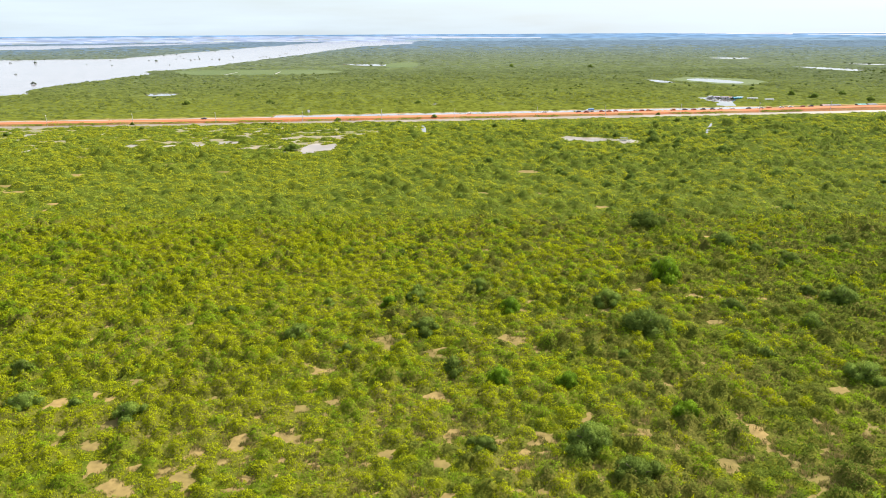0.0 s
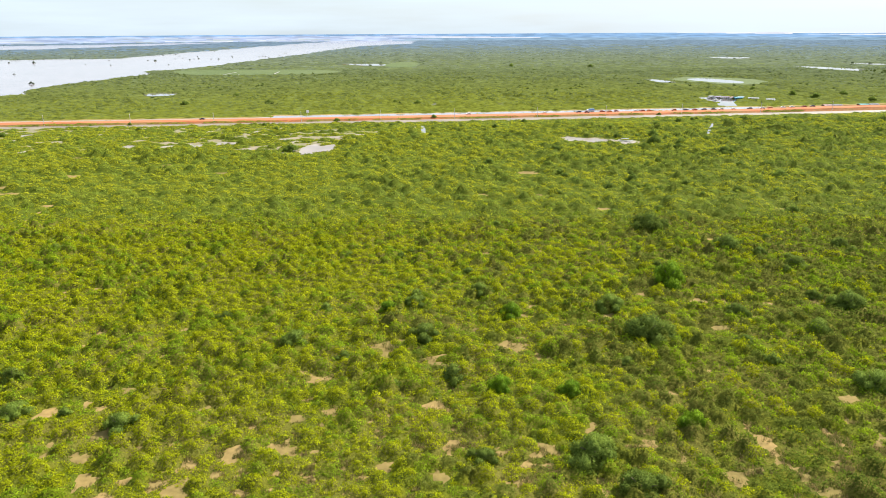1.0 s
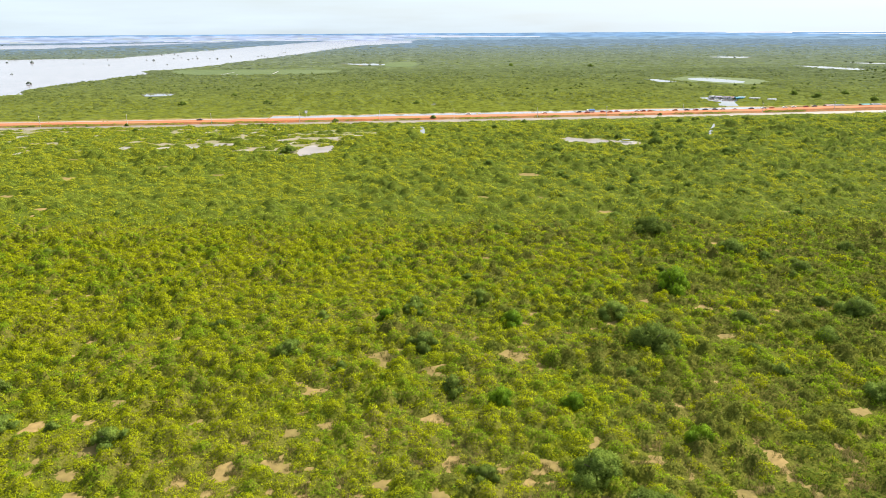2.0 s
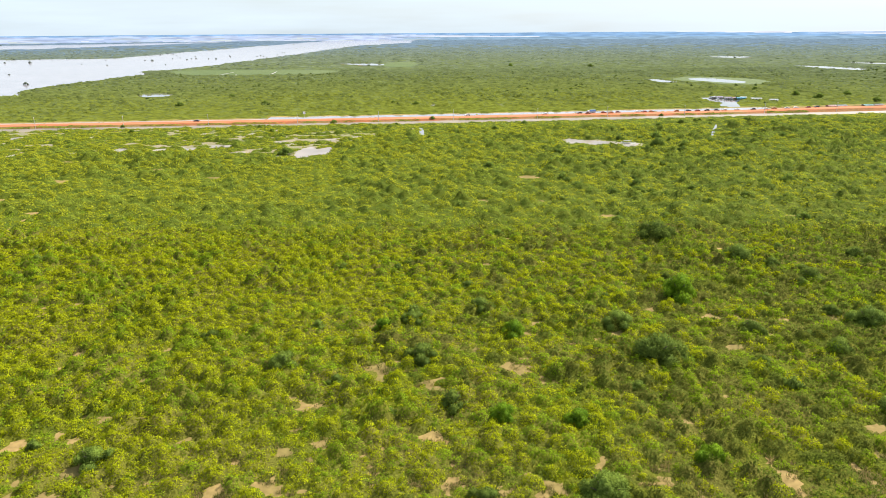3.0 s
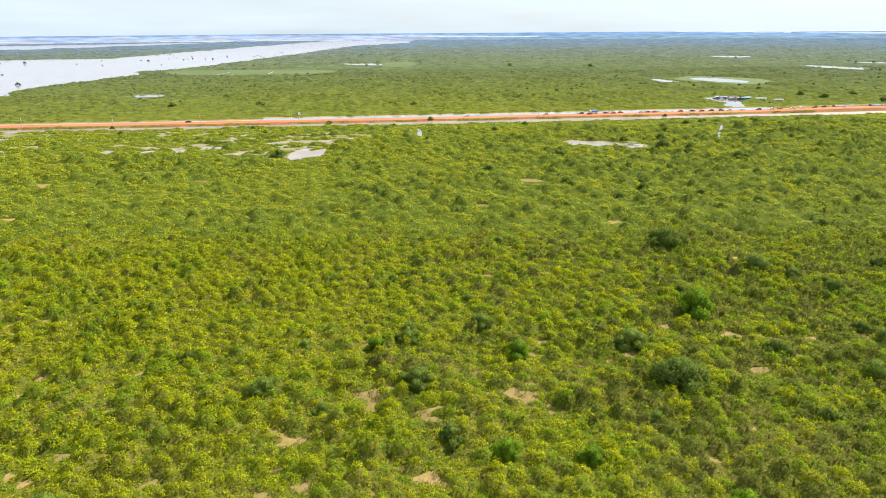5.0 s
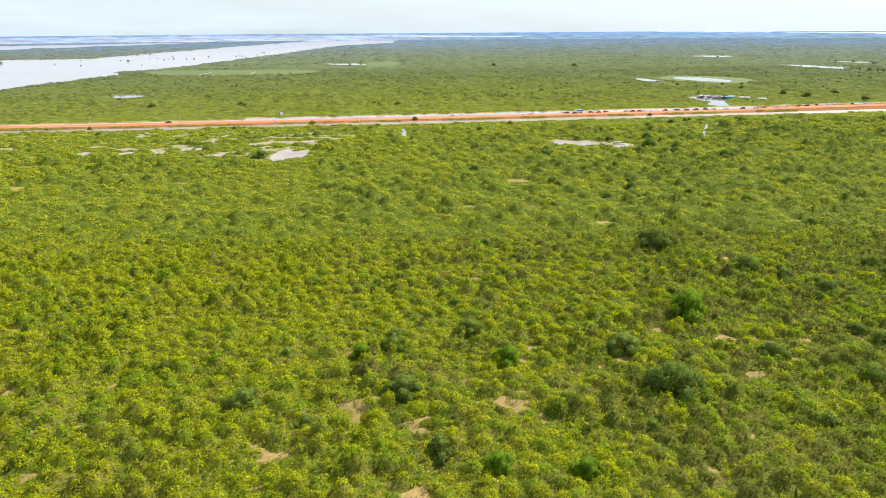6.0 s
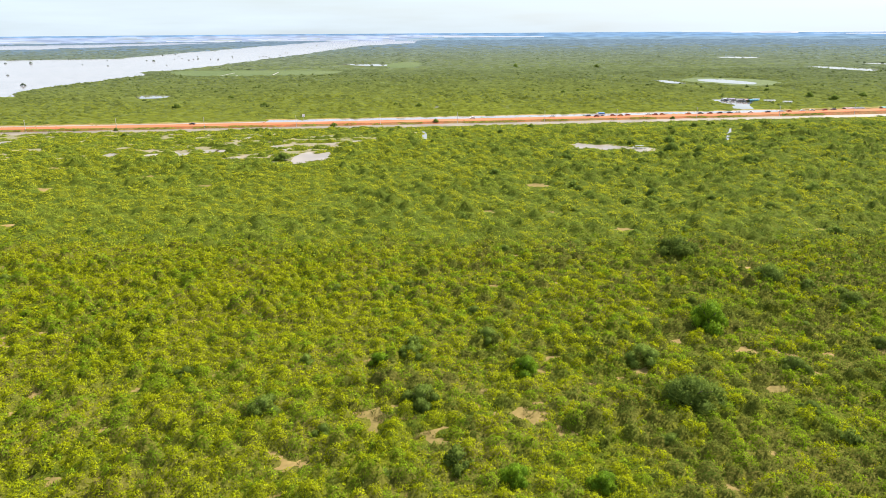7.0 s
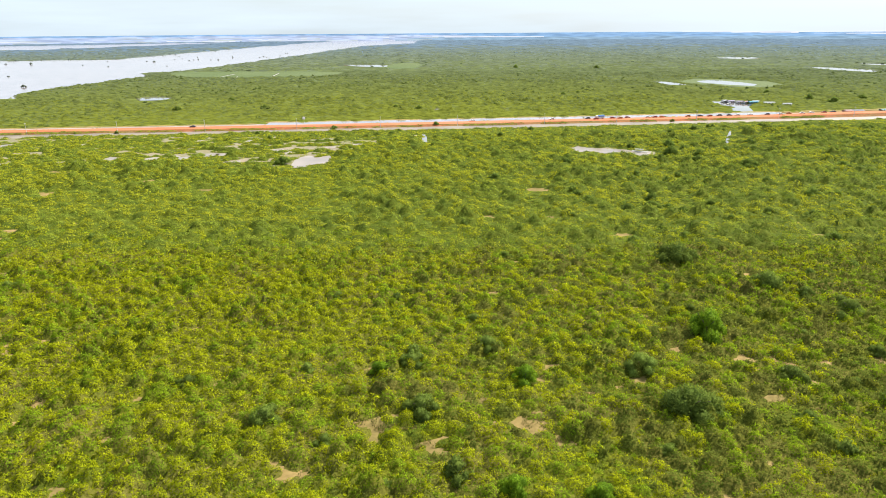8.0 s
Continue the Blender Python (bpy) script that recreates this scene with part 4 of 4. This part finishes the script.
TREES_NEAR = [
    (27.9, 81.8, 3.6), (5.9, 88.6, 2.2), (22.6, 89.8, 4.2), (-52.4, 98.3, 2.9), (-72.2, 101.4, 2.9), 
    (-8.6, 109.7, 1.4), (77.8, 110.4, 3.7), (35.0, 117.8, 1.8), (-19.3, 121.3, 1.8), (61.8, 127.4, 1.8), (-30.7, 128.5, 3.0), (-4.1, 132.3, 3.4), (80.0, 133.5, 3.0),
    (44.0, 133.7, 5.8), (76.5, 138.6, 2.0),
]
TREES_MID = [
    (-48.2, 140.3, 1.9), (66.4, 142.5, 2.8), (38.8, 147.2, 3.4), (94.5, 148.1, 4.3), (-6.5, 148.9, 2.7), (88.5, 151.7, 2.2),
    (9.1, 155.9, 2.8), (77.0, 159.5, 1.9), (39.1, 160.1, 1.7), (6.9, 168.9, 2.1), (95.7, 174.2, 3.5), (-26.1, 182.5, 1.9), (-113.2, 190.2, 2.3),
    (83.9, 192.2, 4.5), (67.7, 214.0, 5.4), (-27.9, 256.0, 1.8), (115.8, 260.3, 3.4), (67.8, 268.5, 2.8), (146.4, 277.2, 2.7), (80.7, 282.3, 3.5), (146.1, 288.8, 3.9),
    (-46.7, 365.8, 2.5), (-82.2, 366.9, 4.4), (110.2, 368.1, 2.6), (62.7, 369.7, 2.9), (133.9, 379.0, 3.4), (153.4, 392.9, 2.9),
    (60.1, 361.0, 3.7), (95.4, 348.0, 3.3), (121.1, 386.0, 4.8), (128.0, 364.0, 3.7), (147.1, 350.0, 4.2), (167.0, 390.0, 3.3), (77.6, 271.8, 3.3), (55.6, 279.4, 2.7), (82.9, 268.8, 2.1),
    (82.5, 292.2, 2.3), (76.2, 231.7, 2.4), (96.0, 225.1, 2.2), (59.3, 228.1, 2.2), (60.5, 209.4, 1.8), (97.8, 197.1, 1.9), (90.0, 168.5, 2.3), (152.0, 439.0, 3.0), (219.1, 441.0, 3.4),
    (89.7, 183.6, 2.3), (58.1, 173.8, 1.8), (99.0, 251.6, 2.2), (143.4, 256.1, 2.2), (144.7, 247.8, 2.1),
]
TREES_FAR = [
    (123.2, 396.2, 3.5), (170.8, 403.4, 3.3), (-6.0, 489.4, 2.9), (-73.3, 475.0, 2.4), (-211.4, 461.5, 1.7), (-237.6, 460.5, 1.3), (159.8, 503.0, 1.8), (-219.9, 586.8, 3.7),
    (-152.9, 607.0, 2.6), (-74.9, 593.3, 2.4), (-59.7, 587.8, 2.5), (-41.4, 606.1, 2.1), (-20.7, 585.8, 3.0), (-200.0, 669.0, 3.0), (142.2, 1071.3, 3.6), (136.0, 726.6, 2.5),
    (117.9, 706.9, 3.0), (194.8, 722.8, 2.5), (199.4, 657.6, 2.3), (331.1, 649.9, 4.3), (337.6, 621.4, 4.8), (377.9, 647.1, 3.8), (372.2, 593.8, 3.6), (322.0, 714.6, 3.3),
    (248.4, 1160.6, 5.0), (119.2, 1192.5, 5.1),
]
TREES_LAKE = [
    (-504.8, 851.3, 5.8), (-649.7, 1055.5, 3.1), (-709.9, 1388.6, 2.6), (-633.7, 1334.3, 3.1), (-753.8, 1582.7, 3.0), (-631.4, 1537.2, 5.6), (-850.4, 1454.2, 7.1), (-450.0, 1066.2, 2.9),
    (-575.2, 1622.5, 2.9), (-576.2, 1656.0, 3.7), (-533.9, 1617.0, 3.6), (-516.1, 1614.7, 4.3), (-527.2, 1344.9, 2.4), (-906.4, 1460.8, 4.3), (-420.9, 1701.2, 2.9), (-456.0, 1747.1, 3.0),
]


def plant(places, kinds, lift, label="", group="", nearer=0.0, rise=1.0):
    for x, y, r in places:
        x, y = x * (1 - nearer * r), y * (1 - nearer * r)
        k = rng.integers(0, len(kinds))
        m = pose(x, y, lift, 0, 0, rng.uniform(0, 360)) @ Matrix.Diagonal((r, r * rng.uniform(0.88, 1.1), rise * r * rng.uniform(0.95, 1.2), 1))
        tagged(copy_thing(kinds[k], m), label=label, group=group)


plant(TREES_NEAR, KINDS[:3], 0, nearer=0.008, rise=0.8)
plant(TREES_MID, KINDS[:3], 0, nearer=0.008, rise=0.85)
plant([(40.4, 96.9, 2.5), (58.0, 163.8, 4.6), (-12.1, 144.6, 2.3), (22.4, 107.8, 2.4), (15.4, 141.9, 2.8), (10.1, 109.1, 2.4)], KINDS[3:], 0, nearer=0.008)
plant(TREES_FAR, SMALL, 0)
plant([(a, b, 0.52 * c) for a, b, c in TREES_LAKE], DROWNED, 0.1, "dark drowned tree standing in lake water", "drowned trees", rise=0.85)
lx, ly = rng.uniform(-760, -350, 120), rng.uniform(1500, 3300, 120)
wet = inside(OUTLINES["lake"], lx, ly) & (rng.random(120) < 0.28)
plant([(a, b, rng.uniform(1.1, 2.1)) for a, b in zip(lx[wet], ly[wet])], DROWNED, 0.1, "dark drowned tree standing in lake water", "drowned trees", rise=0.85)
# further small trees, thicker to the east
sx, sy = rng.uniform(-330, 350, 900), rng.uniform(75, 480, 900)
ok = fan(sx, sy, 0) & (rng.random(900) < np.clip(0.22 + sx / 300 * 0.6, 0.06, 0.8)) & ~open_ground(sx, sy) & ~clearing(sx, sy, 1.5)
plant([(a, b, rng.uniform(1.2, 2.6)) for a, b in zip(sx[ok], sy[ok])], SMALL, 0)
for ob in KINDS + SMALL + DROWNED:
    for o in (*ob.children, ob):
        bpy.data.objects.remove(o)


# ---- things along the road ----
def paint(name, c):
    return plain(name, c, 0.35)


TYRE, GLASS, STEEL = plain("tyre_rubber", (0.02, 0.02, 0.02), 0.9), plain("dark_window_glass", (0.03, 0.04, 0.05), 0.08), plain("galvanised_steel", (0.45, 0.46, 0.47), 0.45, 0.6)
CONCRETE = surface("concrete", (0.50, 0.48, 0.44), (0.40, 0.38, 0.35), scale=0.8, fine=5.0, rough=0.9)
PLANK = surface("weathered_planks", (0.26, 0.19, 0.13), (0.17, 0.13, 0.095), scale=0.7, fine=4.0, rough=0.85)
PAINTS = {
    "white": paint("white_paint", (0.78, 0.78, 0.76)), "red": paint("red_paint", (0.32, 0.090, 0.060)), "dark": paint("dark_paint", (0.09, 0.09, 0.115)),
    "blue": paint("blue_paint", (0.10, 0.22, 0.50)), "teal": paint("turquoise_paint", (0.08, 0.36, 0.48)), "orange": paint("orange_paint", (0.48, 0.20, 0.08)), "violet": paint("violet_tarpaulin", (0.18, 0.15, 0.24)),
}


def wheel(parent, x, y, r):
    bm = bmesh.new()
    tube(bm, (x, y - 0.11, r), (x, y + 0.11, r), r, r, 14)
    w = part("wheel", bm, TYRE, parent)
    bm = bmesh.new()
    tube(bm, (x, y - 0.125, r), (x, y + 0.125, r), r * 0.55, r * 0.55, 10)
    part("rim", bm, STEEL, w, "grey steel rim")


def loft(bm, rows):
    """A shell through level rectangles (x0, x1, half width, z)."""
    loops = [[bm.verts.new(p) for p in ((a, -w, z), (b, -w, z), (b, w, z), (a, w, z))] for a, b, w, z in rows]
    for lo, hi in zip(loops, loops[1:]):
        for k in range(4):
            bm.faces.new((lo[k], lo[(k + 1) % 4], hi[(k + 1) % 4], hi[k]))
    bm.faces.new(loops[0][::-1])
    bm.faces.new(loops[-1])
    return bm


def make_car(colour):
    car = new("car")
    part("body", loft(bmesh.new(), ((-2.15, 2.15, 0.80, 0.28), (-2.25, 2.28, 0.87, 0.5), (-2.2, 2.2, 0.86, 0.78), (-2.05, 1.95, 0.80, 0.95))), PAINTS[colour], car)
    part("cabin", loft(bmesh.new(), ((-1.75, 0.95, 0.78, 0.95), (-1.2, 0.3, 0.64, 1.46), (-1.1, 0.2, 0.6, 1.5))), PAINTS[colour], car)
    part("windscreen", loft(bmesh.new(), ((0.62, 0.98, 0.70, 0.99), (0.2, 0.36, 0.60, 1.42))), GLASS, car, "dark glass windscreen")
    for side in (-1, 1):
        bm = bmesh.new()
        bm.faces.new([bm.verts.new(p) for p in ((-1.5, side * 0.785, 1.0), (0.6, side * 0.785, 1.0), (0.2, side * 0.665, 1.42), (-1.15, side * 0.665, 1.42))])
        bmesh.ops.solidify(bm, geom=bm.faces[:], thickness=0.02)
        part("side_window", bm, GLASS, car, "dark glass window")
        for x in (-1.35, 1.4):
            wheel(car, x, side * 0.76, 0.32)
        bm = bmesh.new()
        part("headlight", box(bm, 2.16, 2.26, side * 0.62 - 0.16, side * 0.62 + 0.16, 0.62, 0.76, 0.03), PAINTS["white"], car, "clear headlight")
    names = {"white": "white saloon car parked on the orange dirt road", "red": "red car parked on the orange dirt road", "dark": "dark car parked on the orange dirt road", "blue": "blue car parked on the orange dirt road", "orange": "orange car parked on the orange dirt road"}
    return tagged(car, names[colour], "car", "vehicles on the road")


def make_truck(colour, load):
    truck = new("truck")
    part("chassis", box(bmesh.new(), -3.4, 3.3, -0.55, 0.55, 0.55, 0.8), TYRE, truck)
    part("cab", loft(bmesh.new(), ((1.75, 3.45, 1.05, 0.6), (1.7, 3.5, 1.1, 1.5), (1.8, 3.15, 1.02, 2.4), (1.9, 3.0, 0.95, 2.5))), PAINTS[colour], truck)
    part("windscreen", loft(bmesh.new(), ((3.3, 3.5, 0.95, 1.55), (3.05, 3.2, 0.9, 2.3))), GLASS, truck, "dark glass windscreen")
    bed = part("cargo_bed", box(bmesh.new(), -3.6, 1.6, -1.15, 1.15, 0.8, 1.5, 0.04), PAINTS[colour], truck)
    cover = loft(bmesh.new(), ((-3.55, 1.55, 1.1, 1.5), (-3.5, 1.5, 1.08, 2.6), (-3.3, 1.3, 0.5, 2.95)))
    part("cover", cover, PAINTS[load], bed, "tarpaulin over the load")
    for side in (-1, 1):
        for x in (-2.6, -1.6, 2.5):
            wheel(truck, x, side * 0.98, 0.48)
    return tagged(truck, f"{colour} lorry with a {load} tarpaulin on the dirt road", "truck", "vehicles on the road")


def on_road(x, d):
    """A standing place on the road: x, y, height."""
    lift = 1.0 + 0.55 * min(1.0, max(0.0, (x - 240) / 60))
    z = np.interp(d, (2.6, 3.4, 9.0, 14.0, 17.0), (1.35, 1.55, 1.7, 1.5, 0.2))
    return x, road_y(x) + d, float(z) * lift + 0.06


CARS = {c: make_car(c) for c in ("white", "red", "dark", "orange")}
TRUCKS = {"red": make_truck("red", "violet"), "white": make_truck("white", "blue"), "dark": make_truck("dark", "violet"), "orange": make_truck("orange", "white")}
for x, d, kind, colour in (
    (19.6, 12.5, "car", "white"), (-168, 9, "car", "dark"), (76, 11, "car", "white"), (102, 11.5, "car", "dark"), (107.5, 8.0, "car", "red"), (111, 12.5, "truck", "white"),
    (120, 11, "car", "red"), (125, 9, "car", "orange"), (131, 11.5, "car", "red"), (146.5, 12, "car", "white"), (151, 10.5, "car", "red"), (156.5, 11, "car", "orange"),
    (176, 11, "car", "orange"), (185.5, 11.5, "car", "dark"), (192, 10, "car", "red"), (200, 11.5, "car", "dark"), (207.5, 11, "car", "dark"), (214, 12, "car", "white"), (224, 12, "car", "white"),
    (237, 11.5, "car", "dark"), (247, 11, "car", "white"), (254, 12, "car", "orange"), (264, 11, "car", "white"), (272, 12, "car", "white"), (281, 10.5, "car", "red"), (289, 12, "car", "dark"),
):
    px, py, pz = on_road(x, d)
    copy_thing((CARS if kind == "car" else TRUCKS)[colour], pose(px, py, pz, 0, 0, 6.5 + random.uniform(-8, 8) + random.choice((0, 180))) @ Matrix.Diagonal((0.88, 0.88, 0.84, 1)))
for ob in (*CARS.values(), *TRUCKS.values()):
    for o in (*ob.children_recursive, ob):
        bpy.data.objects.remove(o)


def make_pole():
    p = new("utility_pole")
    part("pole", tube(bmesh.new(), (0, 0, -0.6), (0, 0, 7.4), 0.19, 0.12, 10), CONCRETE, p)
    arm = part("crossarm", box(bmesh.new(), -0.9, 0.9, -0.06, 0.06, 6.8, 6.95, 0.01), STEEL, p)
    for x in (-0.8, 0.0, 0.8):
        part("insulator", tube(bmesh.new(), (x, 0, 6.95), (x, 0, 7.18), 0.06, 0.035, 8), PAINTS["white"], arm, "white ceramic insulator")
    return tagged(p, "pale concrete power pole at the road's foot", "pole", "power poles")


first = make_pole()
for x in (-268, -212, -157, -98, -43, 9, 69, 120, 178, 240, 298, 355):
    copy_thing(first, pose(x, road_y(x) - 0.8, 0.3, 0, 0, 96 + random.uniform(-4, 4)))
for o in (*first.children_recursive, first):
    bpy.data.objects.remove(o)

TIN = {
    "blue": surface("blue_tin_roof", (0.14, 0.38, 0.50), (0.20, 0.40, 0.50), scale=0.5, fine=3.0, rough=0.85, bump=0.04, bump_scale=3.0),
    "grey": surface("grey_tin_roof", (0.33, 0.35, 0.38), (0.25, 0.25, 0.27), scale=0.4, fine=3.0, rough=0.85, bump=0.04, bump_scale=3.0),
    "rust": surface("rusty_tin_roof", (0.42, 0.26, 0.24), (0.50, 0.40, 0.42), scale=0.4, fine=3.0, rough=0.85, bump=0.04, bump_scale=3.0),
    "violet": surface("violet_tin_roof", (0.36, 0.33, 0.46), (0.44, 0.38, 0.46), scale=0.5, fine=3.0, rough=0.85, bump=0.04, bump_scale=3.0),
    "pale": surface("pale_tin_roof", (0.50, 0.52, 0.53), (0.40, 0.42, 0.42), scale=0.5, fine=3.0, rough=0.85, bump=0.04, bump_scale=3.0),
    "green": surface("green_tin_roof", (0.20, 0.40, 0.40), (0.26, 0.42, 0.42), scale=0.4, fine=3.0, rough=0.85, bump=0.04, bump_scale=3.0),
}


def make_house(length, depth, wall_mat, roof_mat, label, floating):
    """A low house on drums or stilts: deck, walls, pitched roof with eaves, a door and windows."""
    h = new("floating_house" if floating else "roadside_house")
    a, b = length / 2, depth / 2
    part("deck", box(bmesh.new(), -a - 0.8, a + 0.8, -b - 1.0, b + 0.8, 0.45, 0.62, 0.03), PLANK, h)
    for x in np.linspace(-a, a, 4):
        for y in (-b, b):
            bm = bmesh.new()
            if floating:
                tube(bm, (x - 0.6, y, 0.2), (x + 0.6, y, 0.2), 0.27, 0.27, 10)
            else:
                tube(bm, (x, y, -0.5), (x, y, 0.47), 0.1, 0.1, 8)
            part("drum" if floating else "stilt", bm, PAINTS["blue"] if floating else PLANK, h)
    wall = part("wall", box(bmesh.new(), -a, a, -b, b, 0.62, 3.0), wall_mat, h)
    part("door", box(bmesh.new(), -0.5, 0.5, -b - 0.05, -b + 0.05, 0.65, 2.6, 0.01), PLANK, wall, "dark wooden door")
    for x in (-a * 0.6, a * 0.6):
        part("window", box(bmesh.new(), x - 0.55, x + 0.55, -b - 0.04, -b + 0.06, 1.4, 2.4, 0.01), GLASS, wall, "dark window opening")
    for side in (-1, 1):
        bm = bmesh.new()
        bm.faces.new([bm.verts.new(p) for p in ((-a - 0.6, 0, 4.25), (a + 0.6, 0, 4.25), (a + 0.6, side * (b + 0.9), 2.8), (-a - 0.6, side * (b + 0.9), 2.8))])
        bmesh.ops.solidify(bm, geom=bm.faces[:], thickness=0.06)
        part("roof_slope", bm, roof_mat, h)
    for x in (-a, a):
        bm = bmesh.new()
        bm.faces.new([bm.verts.new(p) for p in ((x, -b, 3.0), (x, b, 3.0), (x, 0, 4.2))])
        bmesh.ops.solidify(bm, geom=bm.faces[:], thickness=0.05)
        part("gable", bm, wall_mat, wall)
    return tagged(h, label, "house", "floating houses" if floating else "roadside houses")


for x, y, turn, length, depth, wall, roof, label in (
    (246, 629, 15, 4.5, 3.4, PAINTS["white"], "pale", "small pale-roofed floating house on the pond"),
    (250.5, 626, 8, 6, 3.6, PAINTS["white"], "violet", "floating house with a faded violet tin roof"),
    (256.5, 621, -5, 6, 3.6, PAINTS["white"], "violet", "floating house with a faded violet tin roof"),
    (266, 617, 4, 8, 4, PAINTS["teal"], "blue", "bright turquoise floating house with a blue tin roof"),
    (271, 623, -12, 5, 3.4, PAINTS["white"], "pale", "pale-roofed floating house with white walls"),
    (260.5, 619, 20, 4, 3.0, PAINTS["white"], "rust", "small floating house with a rusty pinkish tin roof"),
    (277, 611, -8, 9, 3.6, PAINTS["white"], "pale", "long white floating house with a pale tin roof"),
    (287, 600, -5, 7, 3.6, PAINTS["white"], "pale", "long pale-roofed floating house with white walls"),
):
    make_house(length, depth, wall, TIN[roof], label, True).matrix_basis = pose(x, y, 0.3, 0, 0, turn) @ Matrix.Diagonal((0.9, 0.9, 0.52, 1))
for x, d, length, roof, label in (
    (306, 20.5, 6, "rust", "low roadside house with a rusty pinkish tin roof"),
    (314, 20.5, 8, "grey", "low roadside house with a grey tin roof"),
    (337, 20.5, 7, "green", "low roadside house with a turquoise tin roof"),
    (346, 20.5, 7, "grey", "low roadside house with a grey tin roof"),
):
    make_house(length, 4.0, PLANK, TIN[roof], label, False).matrix_basis = pose(x, road_y(x) + d, 0.5, 0, 0, 7.5) @ Matrix.Diagonal((1, 1, 0.6, 1))


def make_boat(length):
    b = new("boat")
    n, bm = 9, bmesh.new()
    rows = []
    for i in range(n):
        s = i / (n - 1)
        w = 0.75 * math.sin(math.pi * (0.12 + 0.80 * s)) ** 0.6
        lift = 0.5 * abs(2 * s - 1) ** 2.5
        x = (s - 0.5) * length
        rows.append([bm.verts.new(p) for p in ((x, -w, 0.55 + lift), (x, -w * 0.6, 0.05 + lift), (x, w * 0.6, 0.05 + lift), (x, w, 0.55 + lift))])
    for p, q in zip(rows, rows[1:]):
        for k in range(3):
            bm.faces.new((p[k], q[k], q[k + 1], p[k + 1]))
    bm.faces.new(rows[0][::-1])
    bm.faces.new(rows[-1])
    bmesh.ops.solidify(bm, geom=bm.faces[:], thickness=0.05)
    part("hull", bm, PAINTS["white"], b)
    for x in (-0.25, 0.0, 0.25):
        part("bench", box(bmesh.new(), x * length - 0.15, x * length + 0.15, -0.6, 0.6, 0.35, 0.4), PLANK, b, "plank bench")
    part("awning", loft(bmesh.new(), ((-0.35 * length, 0.2 * length, 0.72, 1.55), (-0.33 * length, 0.18 * length, 0.4, 1.75))), TIN["grey"], b, "grey awning")
    for x in (-0.33, 0.17):
        for y in (-0.66, 0.66):
            part("awning_post", tube(bmesh.new(), (x * length, y, 0.5), (x * length, y, 1.56), 0.03, 0.03, 6), STEEL, b)
    return tagged(b, "slim white boat with an awning on shallow water", "boat", "boats")


for x, y, turn, length in ((103.5, 381, -20, 8.0), (246, 628, 30, 7.0), (255, 625, 70, 7.5), (243, 610, 95, 7.0)):
    make_boat(length).matrix_basis = pose(x, y, 0.28, 0, 0, turn)

sign = new("marker_board")
part("post", tube(bmesh.new(), (0, 0, -0.4), (0, 0, 3.4), 0.09, 0.07, 8), CONCRETE, sign)
part("board", box(bmesh.new(), -0.9, 0.9, -0.05, 0.05, 2.6, 4.4, 0.02), PAINTS["white"], sign)
tagged(sign, "white marker board on a post beside the canal", "sign").matrix_basis = pose(-99.5, road_y(-99.5) + 31, 0.3, 0, 0, 5)
